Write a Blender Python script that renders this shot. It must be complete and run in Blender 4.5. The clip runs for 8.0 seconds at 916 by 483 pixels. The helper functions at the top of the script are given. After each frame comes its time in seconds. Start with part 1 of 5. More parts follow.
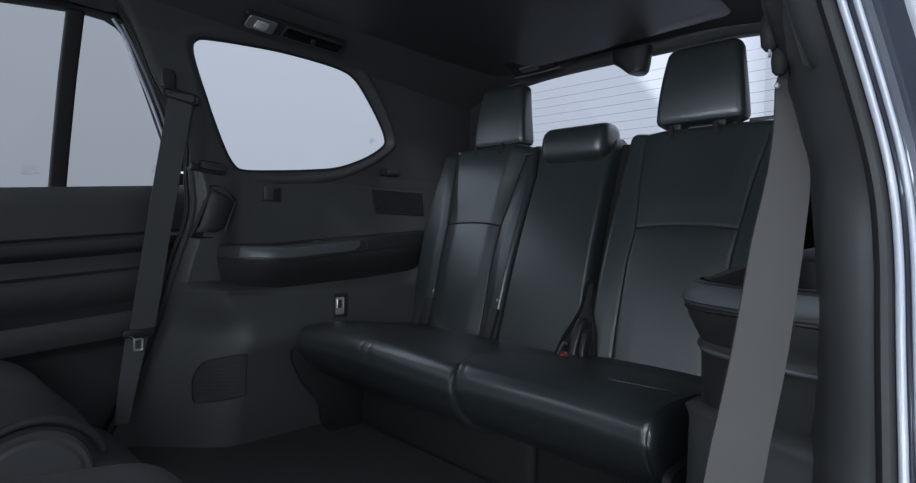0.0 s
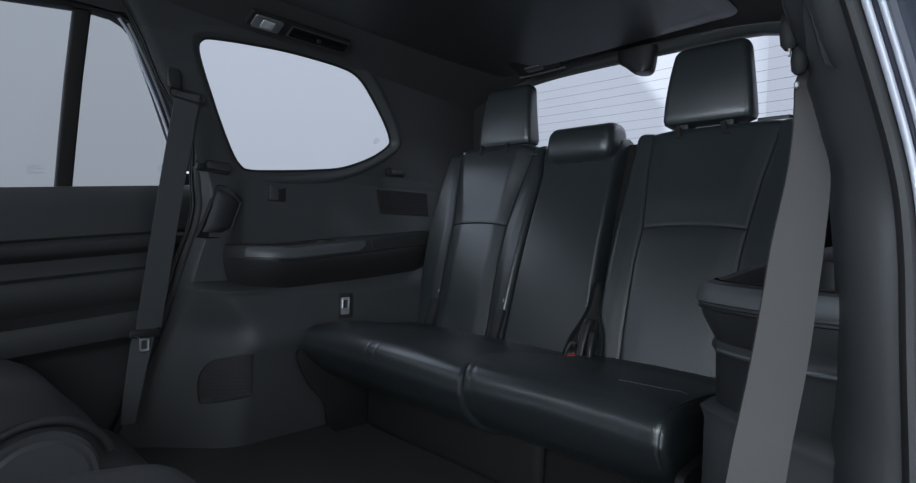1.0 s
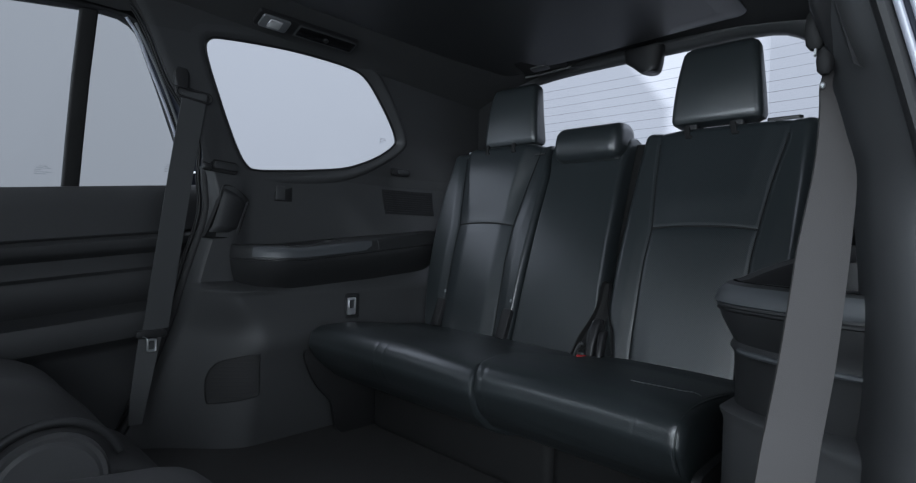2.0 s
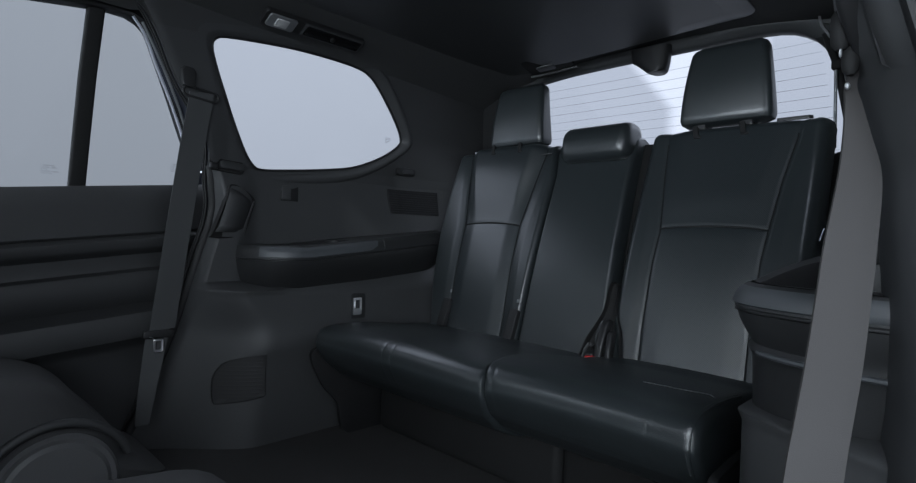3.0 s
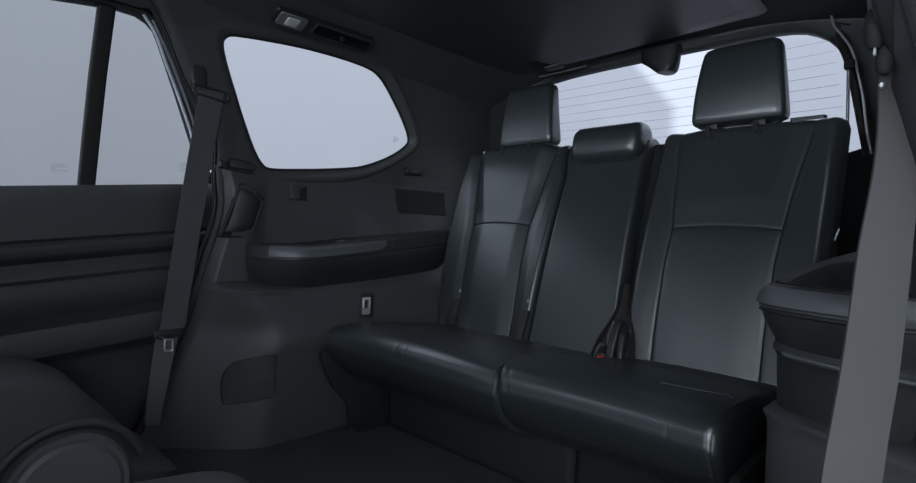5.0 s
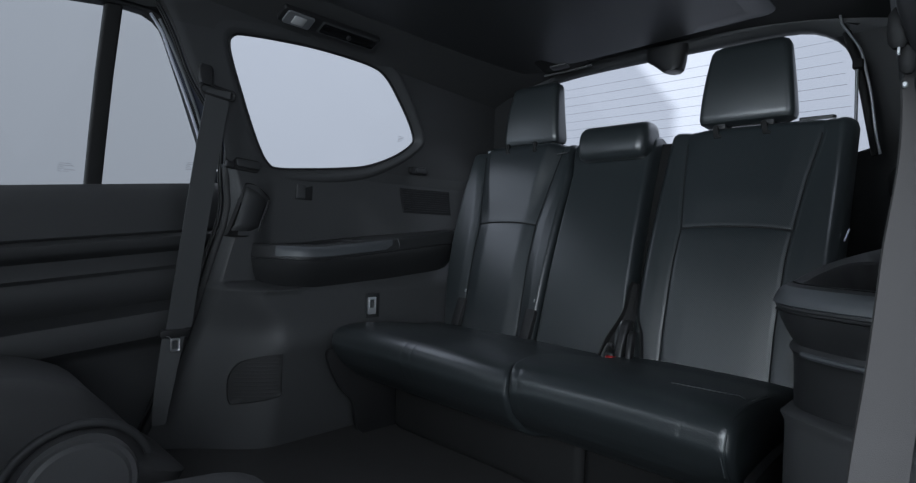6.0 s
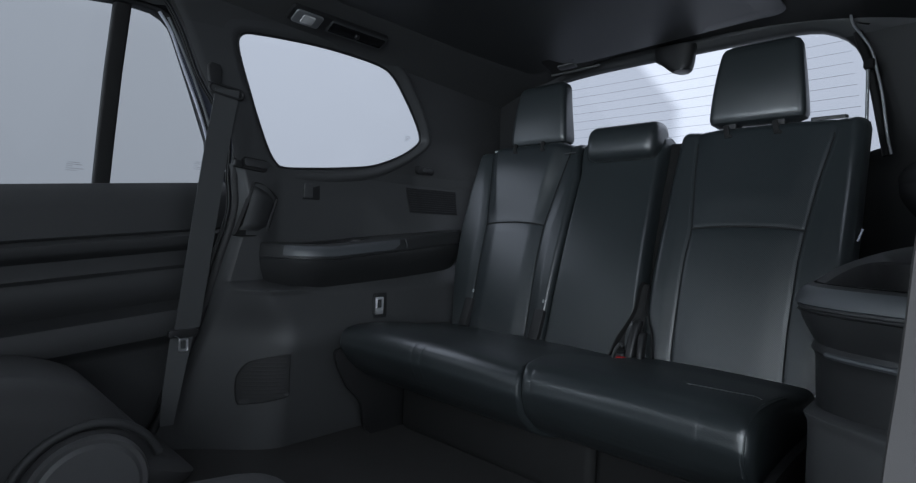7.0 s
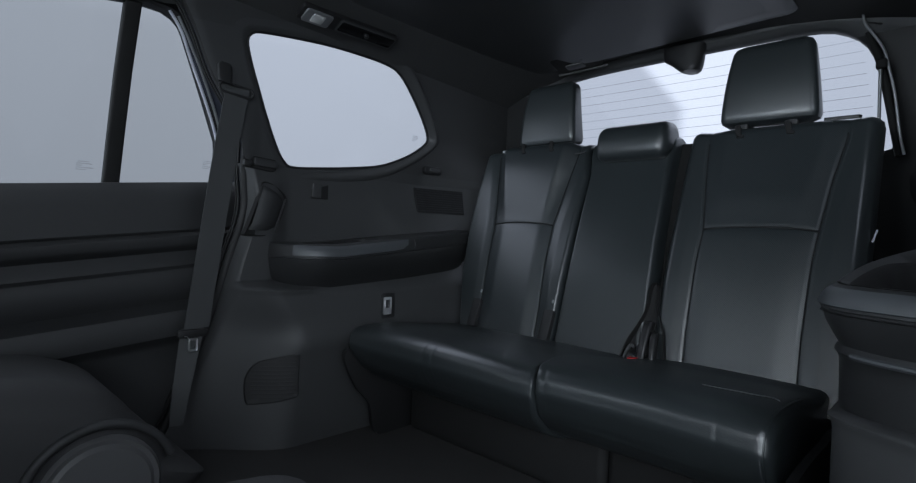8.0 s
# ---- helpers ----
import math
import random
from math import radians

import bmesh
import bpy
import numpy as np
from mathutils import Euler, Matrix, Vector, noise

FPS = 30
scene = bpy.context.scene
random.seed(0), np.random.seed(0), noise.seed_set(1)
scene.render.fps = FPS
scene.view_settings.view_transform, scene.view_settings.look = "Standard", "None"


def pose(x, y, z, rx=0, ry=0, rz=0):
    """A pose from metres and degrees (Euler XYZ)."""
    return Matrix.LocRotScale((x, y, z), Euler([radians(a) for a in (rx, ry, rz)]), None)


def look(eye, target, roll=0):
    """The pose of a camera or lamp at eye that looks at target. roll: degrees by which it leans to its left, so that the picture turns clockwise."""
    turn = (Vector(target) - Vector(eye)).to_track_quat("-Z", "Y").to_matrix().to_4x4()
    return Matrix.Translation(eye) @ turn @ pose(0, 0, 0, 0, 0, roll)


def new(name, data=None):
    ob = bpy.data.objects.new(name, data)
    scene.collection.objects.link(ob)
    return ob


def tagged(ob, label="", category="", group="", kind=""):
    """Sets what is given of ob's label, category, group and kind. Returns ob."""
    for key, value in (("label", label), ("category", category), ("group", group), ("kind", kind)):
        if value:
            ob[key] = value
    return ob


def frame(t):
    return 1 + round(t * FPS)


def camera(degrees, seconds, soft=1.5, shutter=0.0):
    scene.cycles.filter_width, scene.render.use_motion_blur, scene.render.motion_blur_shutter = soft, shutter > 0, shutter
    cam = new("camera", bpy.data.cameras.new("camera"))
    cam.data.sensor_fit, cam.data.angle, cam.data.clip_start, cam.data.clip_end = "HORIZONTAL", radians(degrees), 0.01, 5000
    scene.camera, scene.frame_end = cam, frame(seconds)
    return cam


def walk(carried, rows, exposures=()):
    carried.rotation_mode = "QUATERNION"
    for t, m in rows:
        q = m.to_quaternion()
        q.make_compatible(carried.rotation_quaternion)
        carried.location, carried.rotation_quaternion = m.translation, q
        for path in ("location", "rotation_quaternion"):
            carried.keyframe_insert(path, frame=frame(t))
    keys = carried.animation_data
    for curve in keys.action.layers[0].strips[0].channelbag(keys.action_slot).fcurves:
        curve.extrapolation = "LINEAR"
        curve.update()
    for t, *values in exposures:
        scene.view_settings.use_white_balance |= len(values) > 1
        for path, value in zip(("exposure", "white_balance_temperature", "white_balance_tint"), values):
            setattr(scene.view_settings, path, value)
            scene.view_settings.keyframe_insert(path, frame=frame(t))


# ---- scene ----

# The cabin of a three-row car in a grey photo studio. X: across the car, Y: towards the tail, Z: up from the rear floor.
cam = camera(80.5, 8.0, soft=1.25)
ROWS = [
    (0.0, 0.7973, -0.9186, 0.5611, 89.343, -1.750, 44.426),
    (0.5, 0.7908, -0.9227, 0.5607, 89.351, -1.760, 44.450),
    (1.0, 0.7837, -0.9279, 0.5605, 89.358, -1.779, 44.426),
    (1.5, 0.7751, -0.9340, 0.5606, 89.354, -1.775, 44.390),
    (3.0, 0.7479, -0.9523, 0.5624, 89.253, -1.857, 44.272),
    (3.5, 0.7419, -0.9563, 0.5627, 89.232, -1.857, 44.292),
    (4.0, 0.7364, -0.9606, 0.5624, 89.233, -1.880, 44.289),
    (4.5, 0.7310, -0.9645, 0.5619, 89.236, -1.907, 44.248),
    (6.0, 0.7091, -0.9795, 0.5615, 89.158, -1.991, 44.175),
    (6.5, 0.6989, -0.9858, 0.5600, 89.198, -2.049, 44.138),
    (7.0, 0.6885, -0.9928, 0.5591, 89.209, -2.064, 44.120),
    (7.5, 0.6772, -0.9999, 0.5588, 89.209, -2.097, 44.125),
    (8.0, 0.6678, -1.0066, 0.5584, 89.206, -2.156, 44.146),
]
walk(cam, [(t, pose(*r)) for t, *r in ROWS])

# ---- light ----
world = bpy.data.worlds.new("studio_air")
scene.world = world
world.use_nodes = True
wn, wl = world.node_tree.nodes, world.node_tree.links
wco, wsep, wramp = wn.new("ShaderNodeTexCoord"), wn.new("ShaderNodeSeparateXYZ"), wn.new("ShaderNodeValToRGB")
wl.new(wco.outputs["Generated"], wsep.inputs[0])
wl.new(wsep.outputs["Z"], wramp.inputs[0])
wl.new(wramp.outputs[0], wn["Background"].inputs[0])
# a light tent: dim towards the floor, even at eye level, brightest overhead
SKY = [(0.0, 0.10), (0.02, 0.22), (0.30, 0.25), (0.60, 0.55), (1.0, 1.0)]
for k, (at, v) in enumerate(SKY):
    e = wramp.color_ramp.elements[k] if k < 2 else wramp.color_ramp.elements.new(at)
    e.position, e.color = at, (0.78 * v, 0.87 * v, v, 1)
wn["Background"].inputs[1].default_value = 4.8


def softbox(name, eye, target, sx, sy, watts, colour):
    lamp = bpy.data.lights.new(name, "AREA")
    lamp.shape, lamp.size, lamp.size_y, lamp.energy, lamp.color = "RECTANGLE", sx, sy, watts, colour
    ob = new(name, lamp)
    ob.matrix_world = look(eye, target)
    return tagged(ob, "unseen softbox lamp added outside the car to light the cabin", "lamp")


# unseen lamps, added and aimed to brighten parts of the cabin
softbox("added_fill_lamp", (-2.6, -5.2, 1.15), (0.3, 0.2, 0.75), 4.0, 1.1, 130, (0.74, 0.87, 1.0))
softbox("added_fill_lamp", (1.85, -3.2, 0.95), (0.5, 0.0, 0.5), 3.3, 2.2, 122, (0.81, 0.91, 1.0))
softbox("added_fill_lamp", (3.3, -2.9, 0.85), (-0.4, -0.2, 0.45), 1.6, 1.0, 20, (0.80, 0.90, 1.0))
softbox("added_fill_lamp", (0.2, -5.0, 1.15), (0.5, -0.1, 0.45), 2.2, 1.3, 146, (0.80, 0.90, 1.0))


def glow_panel(at, low_x, high_x, turn_z, right_x):
    """A large studio diffuser behind the car: its lit edge stands upright below turn_z and leans outwards above it."""
    m = bpy.data.materials.new("softbox_diffuser")
    m.use_nodes = True
    n, l = m.node_tree.nodes, m.node_tree.links
    n.remove(n["Principled BSDF"])
    co, sep, em, mix = n.new("ShaderNodeTexCoord"), n.new("ShaderNodeSeparateXYZ"), n.new("ShaderNodeEmission"), n.new("ShaderNodeMix")
    l.new(co.outputs["Object"], sep.inputs[0])

    def sums(op, a, b):
        k = n.new("ShaderNodeMath")
        k.operation = op
        for sock, v in zip(k.inputs, (a, b)):
            if isinstance(v, (int, float)):
                sock.default_value = v
            else:
                l.new(v, sock)
        return k.outputs[0]
    x, z = sep.outputs["X"], sep.outputs["Z"]
    upright = sums("SUBTRACT", x, low_x)
    leaning = sums("ADD", upright, sums("MULTIPLY", sums("SUBTRACT", z, turn_z), (low_x - high_x) / 0.36))
    inside = sums("MINIMUM", sums("MAXIMUM", upright, leaning), sums("MULTIPLY", sums("SUBTRACT", right_x, x), 0.35))
    soft = n.new("ShaderNodeMapRange")
    soft.interpolation_type = "SMOOTHSTEP"
    soft.inputs["From Min"].default_value, soft.inputs["From Max"].default_value = -0.07, 0.09
    l.new(inside, soft.inputs["Value"])
    mix.data_type = "RGBA"
    mix.inputs["A"].default_value, mix.inputs["B"].default_value = (0.936, 1.044, 1.2, 1), (1.55, 1.70, 1.93, 1)
    l.new(soft.outputs["Result"], mix.inputs["Factor"])
    l.new(mix.outputs["Result"], em.inputs[0])
    l.new(em.outputs[0], n["Material Output"].inputs[0])
    bm = bmesh.new()
    corners = [(low_x - 0.10, 0, 0.5), (right_x + 0.05, 0, 0.5), (right_x + 0.05, 0, 2.95), (high_x - 0.65, 0, 2.95), (high_x - 0.65, 0, 2.5), (low_x - 0.10, 0, 1.62)]
    bm.faces.new([bm.verts.new(p) for p in corners])
    me = bpy.data.meshes.new("diffuser")
    bm.to_mesh(me)
    bm.free()
    me.materials.append(m)
    base = new("softbox_panel")
    base.location = (*at, -0.46)
    new("diffuser", me).parent = base
    bm = bmesh.new()
    for r, z0, z1 in ((0.25, 0.0, 0.03), (0.02, 0.03, 0.6)):
        bmesh.ops.create_cone(bm, segments=20, radius1=r, radius2=r, depth=z1 - z0, cap_ends=True, matrix=Matrix.Translation((0, 0.05, (z0 + z1) / 2)))
    me = bpy.data.meshes.new("stand")
    bm.to_mesh(me)
    bm.free()
    steel = bpy.data.materials.new("stand_paint")
    steel.use_nodes = True
    steel.node_tree.nodes["Principled BSDF"].inputs["Base Color"].default_value = (0.02, 0.02, 0.02, 1)
    me.materials.append(steel)
    new("stand", me).parent = base
    return tagged(base, "tall white studio diffuser on a stand glowing behind the car", "lamp")


glow_panel((-1.0, 4.0), -0.39, -0.69, 2.26, 0.40)


# ---- materials ----
def material(name, colour, rough=0.5, metal=0.0, vary=0.25, scale=6.0, grain=400.0, bump=0.15, depth=0.001, coat=0.0, spec=0.5, voronoi=False):
    """A plain surface with broad blotches, fine grain and grain relief."""
    m = bpy.data.materials.new(name)
    m.use_nodes = True
    n, l = m.node_tree.nodes, m.node_tree.links
    b = n["Principled BSDF"]
    b.inputs["Metallic"].default_value = metal
    b.inputs["Specular IOR Level"].default_value = spec
    b.inputs["Coat Weight"].default_value = coat
    b.inputs["Coat Roughness"].default_value = 0.08
    co = n.new("ShaderNodeTexCoord")
    broad = n.new("ShaderNodeTexNoise")
    broad.inputs["Scale"].default_value, broad.inputs["Detail"].default_value = scale, 5
    l.new(co.outputs["Object"], broad.inputs["Vector"])
    ramp = n.new("ShaderNodeMix")
    ramp.data_type = "RGBA"
    ramp.inputs["A"].default_value = (*[c * (1 - vary) for c in colour], 1)
    ramp.inputs["B"].default_value = (*[c * (1 + vary) for c in colour], 1)
    l.new(broad.outputs["Fac"], ramp.inputs["Factor"])
    l.new(ramp.outputs["Result"], b.inputs["Base Color"])
    rr = n.new("ShaderNodeMapRange")
    rr.inputs["To Min"].default_value, rr.inputs["To Max"].default_value = rough * 0.85, min(1, rough * 1.15)
    l.new(broad.outputs["Fac"], rr.inputs["Value"])
    l.new(rr.outputs["Result"], b.inputs["Roughness"])
    if bump:
        if voronoi:
            fine = n.new("ShaderNodeTexVoronoi")
            out = fine.outputs["Distance"]
        else:
            fine = n.new("ShaderNodeTexNoise")
            fine.inputs["Detail"].default_value = 3
            out = fine.outputs["Fac"]
        fine.inputs["Scale"].default_value = grain
        l.new(co.outputs["Object"], fine.inputs["Vector"])
        bp = n.new("ShaderNodeBump")
        bp.inputs["Strength"].default_value, bp.inputs["Distance"].default_value = bump, depth
        l.new(out, bp.inputs["Height"])
        l.new(bp.outputs["Normal"], b.inputs["Normal"])
    return m


def glass(name, tint):
    """Tinted car glass: clear through its colour, with a mirror gloss on top."""
    m = bpy.data.materials.new(name)
    m.use_nodes = True
    n, l = m.node_tree.nodes, m.node_tree.links
    n.remove(n["Principled BSDF"])
    clear, gloss, mix, fres = (n.new("ShaderNode" + k) for k in ("BsdfTransparent", "BsdfGlossy", "MixShader", "Fresnel"))
    clear.inputs[0].default_value = (*[c ** 0.5 for c in tint], 1)
    gloss.inputs["Roughness"].default_value = 0.01
    fres.inputs[0].default_value = 1.25
    l.new(fres.outputs[0], mix.inputs[0])
    l.new(clear.outputs[0], mix.inputs[1])
    l.new(gloss.outputs[0], mix.inputs[2])
    l.new(mix.outputs[0], n["Material Output"].inputs[0])
    return m


LEATHER = material("black_leather", (0.0218, 0.0264, 0.0284), 0.30, spec=1.0, vary=0.2, scale=5, grain=520, bump=0.22, depth=0.0006, voronoi=True)
INSERT = material("perforated_leather", (0.0168, 0.0216, 0.0240), 0.34, spec=1.0, vary=0.15, scale=5, grain=620, bump=0.16, depth=0.0005, voronoi=True)


def perforate(m, spacing=0.0030):
    """Rows of fine holes, staggered, over leather that leans like the seat backs."""
    n, l = m.node_tree.nodes, m.node_tree.links
    b = n["Principled BSDF"]
    co, sep, comb = n.new("ShaderNodeTexCoord"), n.new("ShaderNodeSeparateXYZ"), n.new("ShaderNodeCombineXYZ")
    add, sub, vor, hole, mix = n.new("ShaderNodeMath"), n.new("ShaderNodeMath"), n.new("ShaderNodeTexVoronoi"), n.new("ShaderNodeMapRange"), n.new("ShaderNodeMix")
    add.operation, sub.operation = "ADD", "SUBTRACT"
    l.new(co.outputs["Object"], sep.inputs[0])
    for k, node in ((0, add), (1, sub)):
        l.new(sep.outputs["X"], node.inputs[0])
        l.new(sep.outputs["Z"], node.inputs[1])
        l.new(node.outputs[0], comb.inputs[k])
    vor.voronoi_dimensions = "2D"
    vor.inputs["Scale"].default_value, vor.inputs["Randomness"].default_value = 1 / spacing / 1.41, 0.0
    l.new(comb.outputs[0], vor.inputs["Vector"])
    hole.inputs["From Min"].default_value, hole.inputs["From Max"].default_value = 0.20, 0.32
    hole.inputs["To Min"].default_value, hole.inputs["To Max"].default_value = 0.72, 1.0
    l.new(vor.outputs["Distance"], hole.inputs["Value"])
    mix.data_type, mix.blend_type = "RGBA", "MULTIPLY"
    mix.inputs["Factor"].default_value = 1.0
    old = b.inputs["Base Color"].links[0].from_socket
    l.new(old, mix.inputs["A"])
    l.new(hole.outputs["Result"], mix.inputs["B"])
    l.new(mix.outputs["Result"], b.inputs["Base Color"])
    spec = n.new("ShaderNodeMath")
    spec.operation = "MULTIPLY"
    spec.inputs[1].default_value = b.inputs["Specular IOR Level"].default_value
    l.new(hole.outputs["Result"], spec.inputs[0])
    l.new(spec.outputs[0], b.inputs["Specular IOR Level"])


perforate(INSERT)
INSERT.node_tree.nodes["Principled BSDF"].inputs["IOR"].default_value = 1.62
TRIM = material("grained_trim", (0.0505, 0.0515, 0.0535), 0.52, vary=0.15, scale=4, grain=700, bump=0.2, depth=0.0005)
SOFT = material("soft_trim", (0.030, 0.0308, 0.0325), 0.6, vary=0.15, scale=4, grain=600, bump=0.2, depth=0.0005)
DARK = material("dark_plastic", (0.023, 0.0235, 0.0245), 0.45, vary=0.15, grain=600, bump=0.1, depth=0.0004)
SHADED_PILLAR = material("pillar_cover", (0.043, 0.0435, 0.045), 0.55, vary=0.15, grain=600, bump=0.15, depth=0.0004)
BLACK = material("black_plastic", (0.018, 0.018, 0.019), 0.42, vary=0.2, grain=500, bump=0.1, depth=0.0004)
GLOSSY = material("piano_black", (0.008, 0.008, 0.009), 0.15, vary=0.2, bump=0)
HINGE = material("hinge_plastic", (0.095, 0.095, 0.098), 0.45, vary=0.12, scale=5, grain=700, bump=0.15, depth=0.0004)
VINYL = material("padded_vinyl", (0.064, 0.069, 0.075), 0.44, vary=0.12, scale=4, grain=700, bump=0.15, depth=0.0004, spec=0.7)
CLOTH = material("seat_back_cloth", (0.036, 0.036, 0.0375), 0.7, vary=0.15, scale=6, grain=900, bump=0.4, depth=0.0006)
HEAD = material("headliner_cloth", (0.055, 0.0555, 0.057), 0.9, vary=0.15, scale=5, grain=900, bump=0.4, depth=0.0006)
HEAD2 = material("headliner_panel_cloth", (0.040, 0.041, 0.043), 0.40, vary=0.1, scale=5, grain=900, bump=0.15, depth=0.0004, spec=0.8)
TAILTRIM = material("tailgate_trim", (0.068, 0.070, 0.073), 0.42, vary=0.15, scale=4, grain=700, bump=0.12, depth=0.0004)
CARPET = material("carpet", (0.036, 0.035, 0.0355), 0.95, vary=0.4, scale=9, grain=900, bump=0.8, depth=0.003)
WEB = material("belt_webbing", (0.043, 0.0402, 0.0396), 0.75, vary=0.08, scale=10, grain=1200, bump=0.4, depth=0.0005)
WEB_DARK = material("black_webbing", (0.054, 0.056, 0.058), 0.75, vary=0.08, scale=10, grain=1200, bump=0.4, depth=0.0005)
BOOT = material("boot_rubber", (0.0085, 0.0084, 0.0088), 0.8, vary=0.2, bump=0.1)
RUBBER = material("seal_rubber", (0.014, 0.014, 0.015), 0.6, vary=0.2, bump=0.1)
CHROME = material("brushed_steel", (0.85, 0.85, 0.87), 0.32, metal=1, vary=0.1, bump=0)
SILVER = material("silver_plastic", (0.30, 0.31, 0.32), 0.4, metal=0.6, vary=0.1, bump=0)
PAINT = material("blue_grey_paint", (0.05, 0.055, 0.075), 0.3, metal=0.4, vary=0.1, bump=0, coat=1.0)
PAINTED_GLEAM = material("painted_gleam", (0.32, 0.33, 0.38), 0.25, metal=0.0, vary=0.1, bump=0, coat=0.5)
PAINTED_GLINT = material("bright_trim", (0.55, 0.56, 0.64), 0.3, vary=0.08, bump=0)
RED = material("red_plastic", (0.5, 0.03, 0.03), 0.4, vary=0.1, bump=0)
THREAD = material("grey_thread", (0.075, 0.080, 0.085), 0.7, vary=0.1, bump=0)
LENS = material("lamp_lens", (0.6, 0.6, 0.6), 0.25, vary=0.1, bump=0)
FLOOR = material("studio_floor", (0.075, 0.078, 0.085), 0.5, vary=0.06, scale=1, bump=0.05)
DOOR_GLASS = glass("door_glass", (0.33, 0.335, 0.345))
QUARTER_GLASS = glass("quarter_glass", (0.50, 0.505, 0.53))
PRINT = glass("glass_print", (0.74, 0.75, 0.77))
WIRE = glass("heater_wire", (0.68, 0.68, 0.69))
REAR_GLASS = glass("rear_glass", (0.52, 0.525, 0.56))


# ---- mesh tools ----
def thing(name, label, category, group="", kind="", at=(0, 0, 0)):
    ob = new(name)
    ob.location = at
    ob.empty_display_size = 0.05
    return tagged(ob, label, category, group, kind)


def part(name, bm, mat, parent=None, label="", smooth=True, solid=0.0):
    """Links a bmesh as one mesh object under a thing or under a part."""
    bmesh.ops.recalc_face_normals(bm, faces=bm.faces)
    me = bpy.data.meshes.new(name)
    for f in bm.faces:
        f.smooth = smooth
    bm.to_mesh(me)
    bm.free()
    if smooth:
        me.set_sharp_from_angle(angle=radians(38))
    me.materials.append(mat)
    if mat is LEATHER:
        me.materials.append(INSERT)
    ob = new(name, me)
    if parent:
        ob.parent = parent
        top = parent
        off = Vector(parent.location)
        while top.parent:
            top = top.parent
            off += Vector(top.location)
        me.transform(Matrix.Translation(-off))
    if label:
        ob["label"] = label
    if solid:
        mod = ob.modifiers.new("thickness", "SOLIDIFY")
        mod.thickness, mod.offset = abs(solid), 1 if solid > 0 else -1
    return ob


def structure(name, bm, mat, label, smooth=True, solid=0.0):
    return tagged(part(name, bm, mat, None, "", smooth, solid), label, name.split("_")[0], kind="structure")


def loft(rings, close=True, caps=True):
    """Quads between rings of equal count."""
    bm = bmesh.new()
    vs = [[bm.verts.new(p) for p in r] for r in rings]
    n = len(rings[0])
    for a, b in zip(vs, vs[1:]):
        for i in range(n if close else n - 1):
            j = (i + 1) % n
            bm.faces.new((a[i], a[j], b[j], b[i]))
    if caps and close:
        bm.faces.new(vs[0])
        bm.faces.new(list(reversed(vs[-1])))
    return bm


def spline(pts, n=8, closed=False):
    """A smooth curve through the points."""
    p = [Vector(q) for q in pts]
    m = len(p)
    out = []
    for i in range(m if closed else m - 1):
        if closed:
            a, b, c, d = p[i - 1], p[i], p[(i + 1) % m], p[(i + 2) % m]
        else:
            b, c = p[i], p[i + 1]
            a, d = p[i - 1] if i else b * 2 - c, p[i + 2] if i + 2 < m else c * 2 - b
        for k in range(n):
            t = k / n
            out.append(0.5 * (2 * b + (c - a) * t + (2 * a - 5 * b + 4 * c - d) * t * t + (3 * b - a - 3 * c + d) * t ** 3))
    if not closed:
        out.append(p[-1])
    return out


def sweep(pts, section, closed=False, side=(1, 0, 0)):
    """A section of (sideways, upward) offsets carried along a path; sideways stays near the vector side."""
    pts = [Vector(p) for p in pts]
    side = Vector(side)
    rings = []
    m = len(pts)
    for i, p in enumerate(pts):
        if closed:
            d = pts[(i + 1) % m] - pts[i - 1]
        else:
            d = pts[min(i + 1, m - 1)] - pts[max(i - 1, 0)]
        d.normalize()
        s = (side - d * side.dot(d)).normalized()
        u = d.cross(s)
        rings.append([p + s * a + u * b for a, b in section])
    if closed:
        rings.append(rings[0])
        bm = loft(rings, caps=False)
        bmesh.ops.remove_doubles(bm, verts=bm.verts, dist=1e-6)
        return bm
    return loft(rings)


def circle(r, n=10, rx=None):
    return [((rx or r) * math.cos(2 * math.pi * i / n), r * math.sin(2 * math.pi * i / n)) for i in range(n)]


def tube(pts, r, n=10, closed=False, side=(1, 0.13, 0.07)):
    return sweep(pts, circle(r, n), closed, side)


def rrect(w, h, r, k=5):
    """A rounded rectangle of (x, y), centred."""
    out = []
    for cx, cy, a0 in ((w / 2 - r, h / 2 - r, 0), (-w / 2 + r, h / 2 - r, 90), (-w / 2 + r, -h / 2 + r, 180), (w / 2 - r, -h / 2 + r, 270)):
        for i in range(k + 1):
            a = radians(a0 + 90 * i / k)
            out.append((cx + r * math.cos(a), cy + r * math.sin(a)))
    return out


def plate(w, h, d, r, m, edge=0.002):
    """A rounded plate w by h, d thick along +z of the pose m, its front edge eased."""
    rings = []
    for z, s in ((0, 0), (d - edge, 0), (d - edge * 0.3, edge * 0.3), (d, edge)):
        rings.append([m @ Vector((x, y, z)) for x, y in rrect(w - 2 * s, h - 2 * s, max(r - s, 0.0006))])
    return loft(rings)


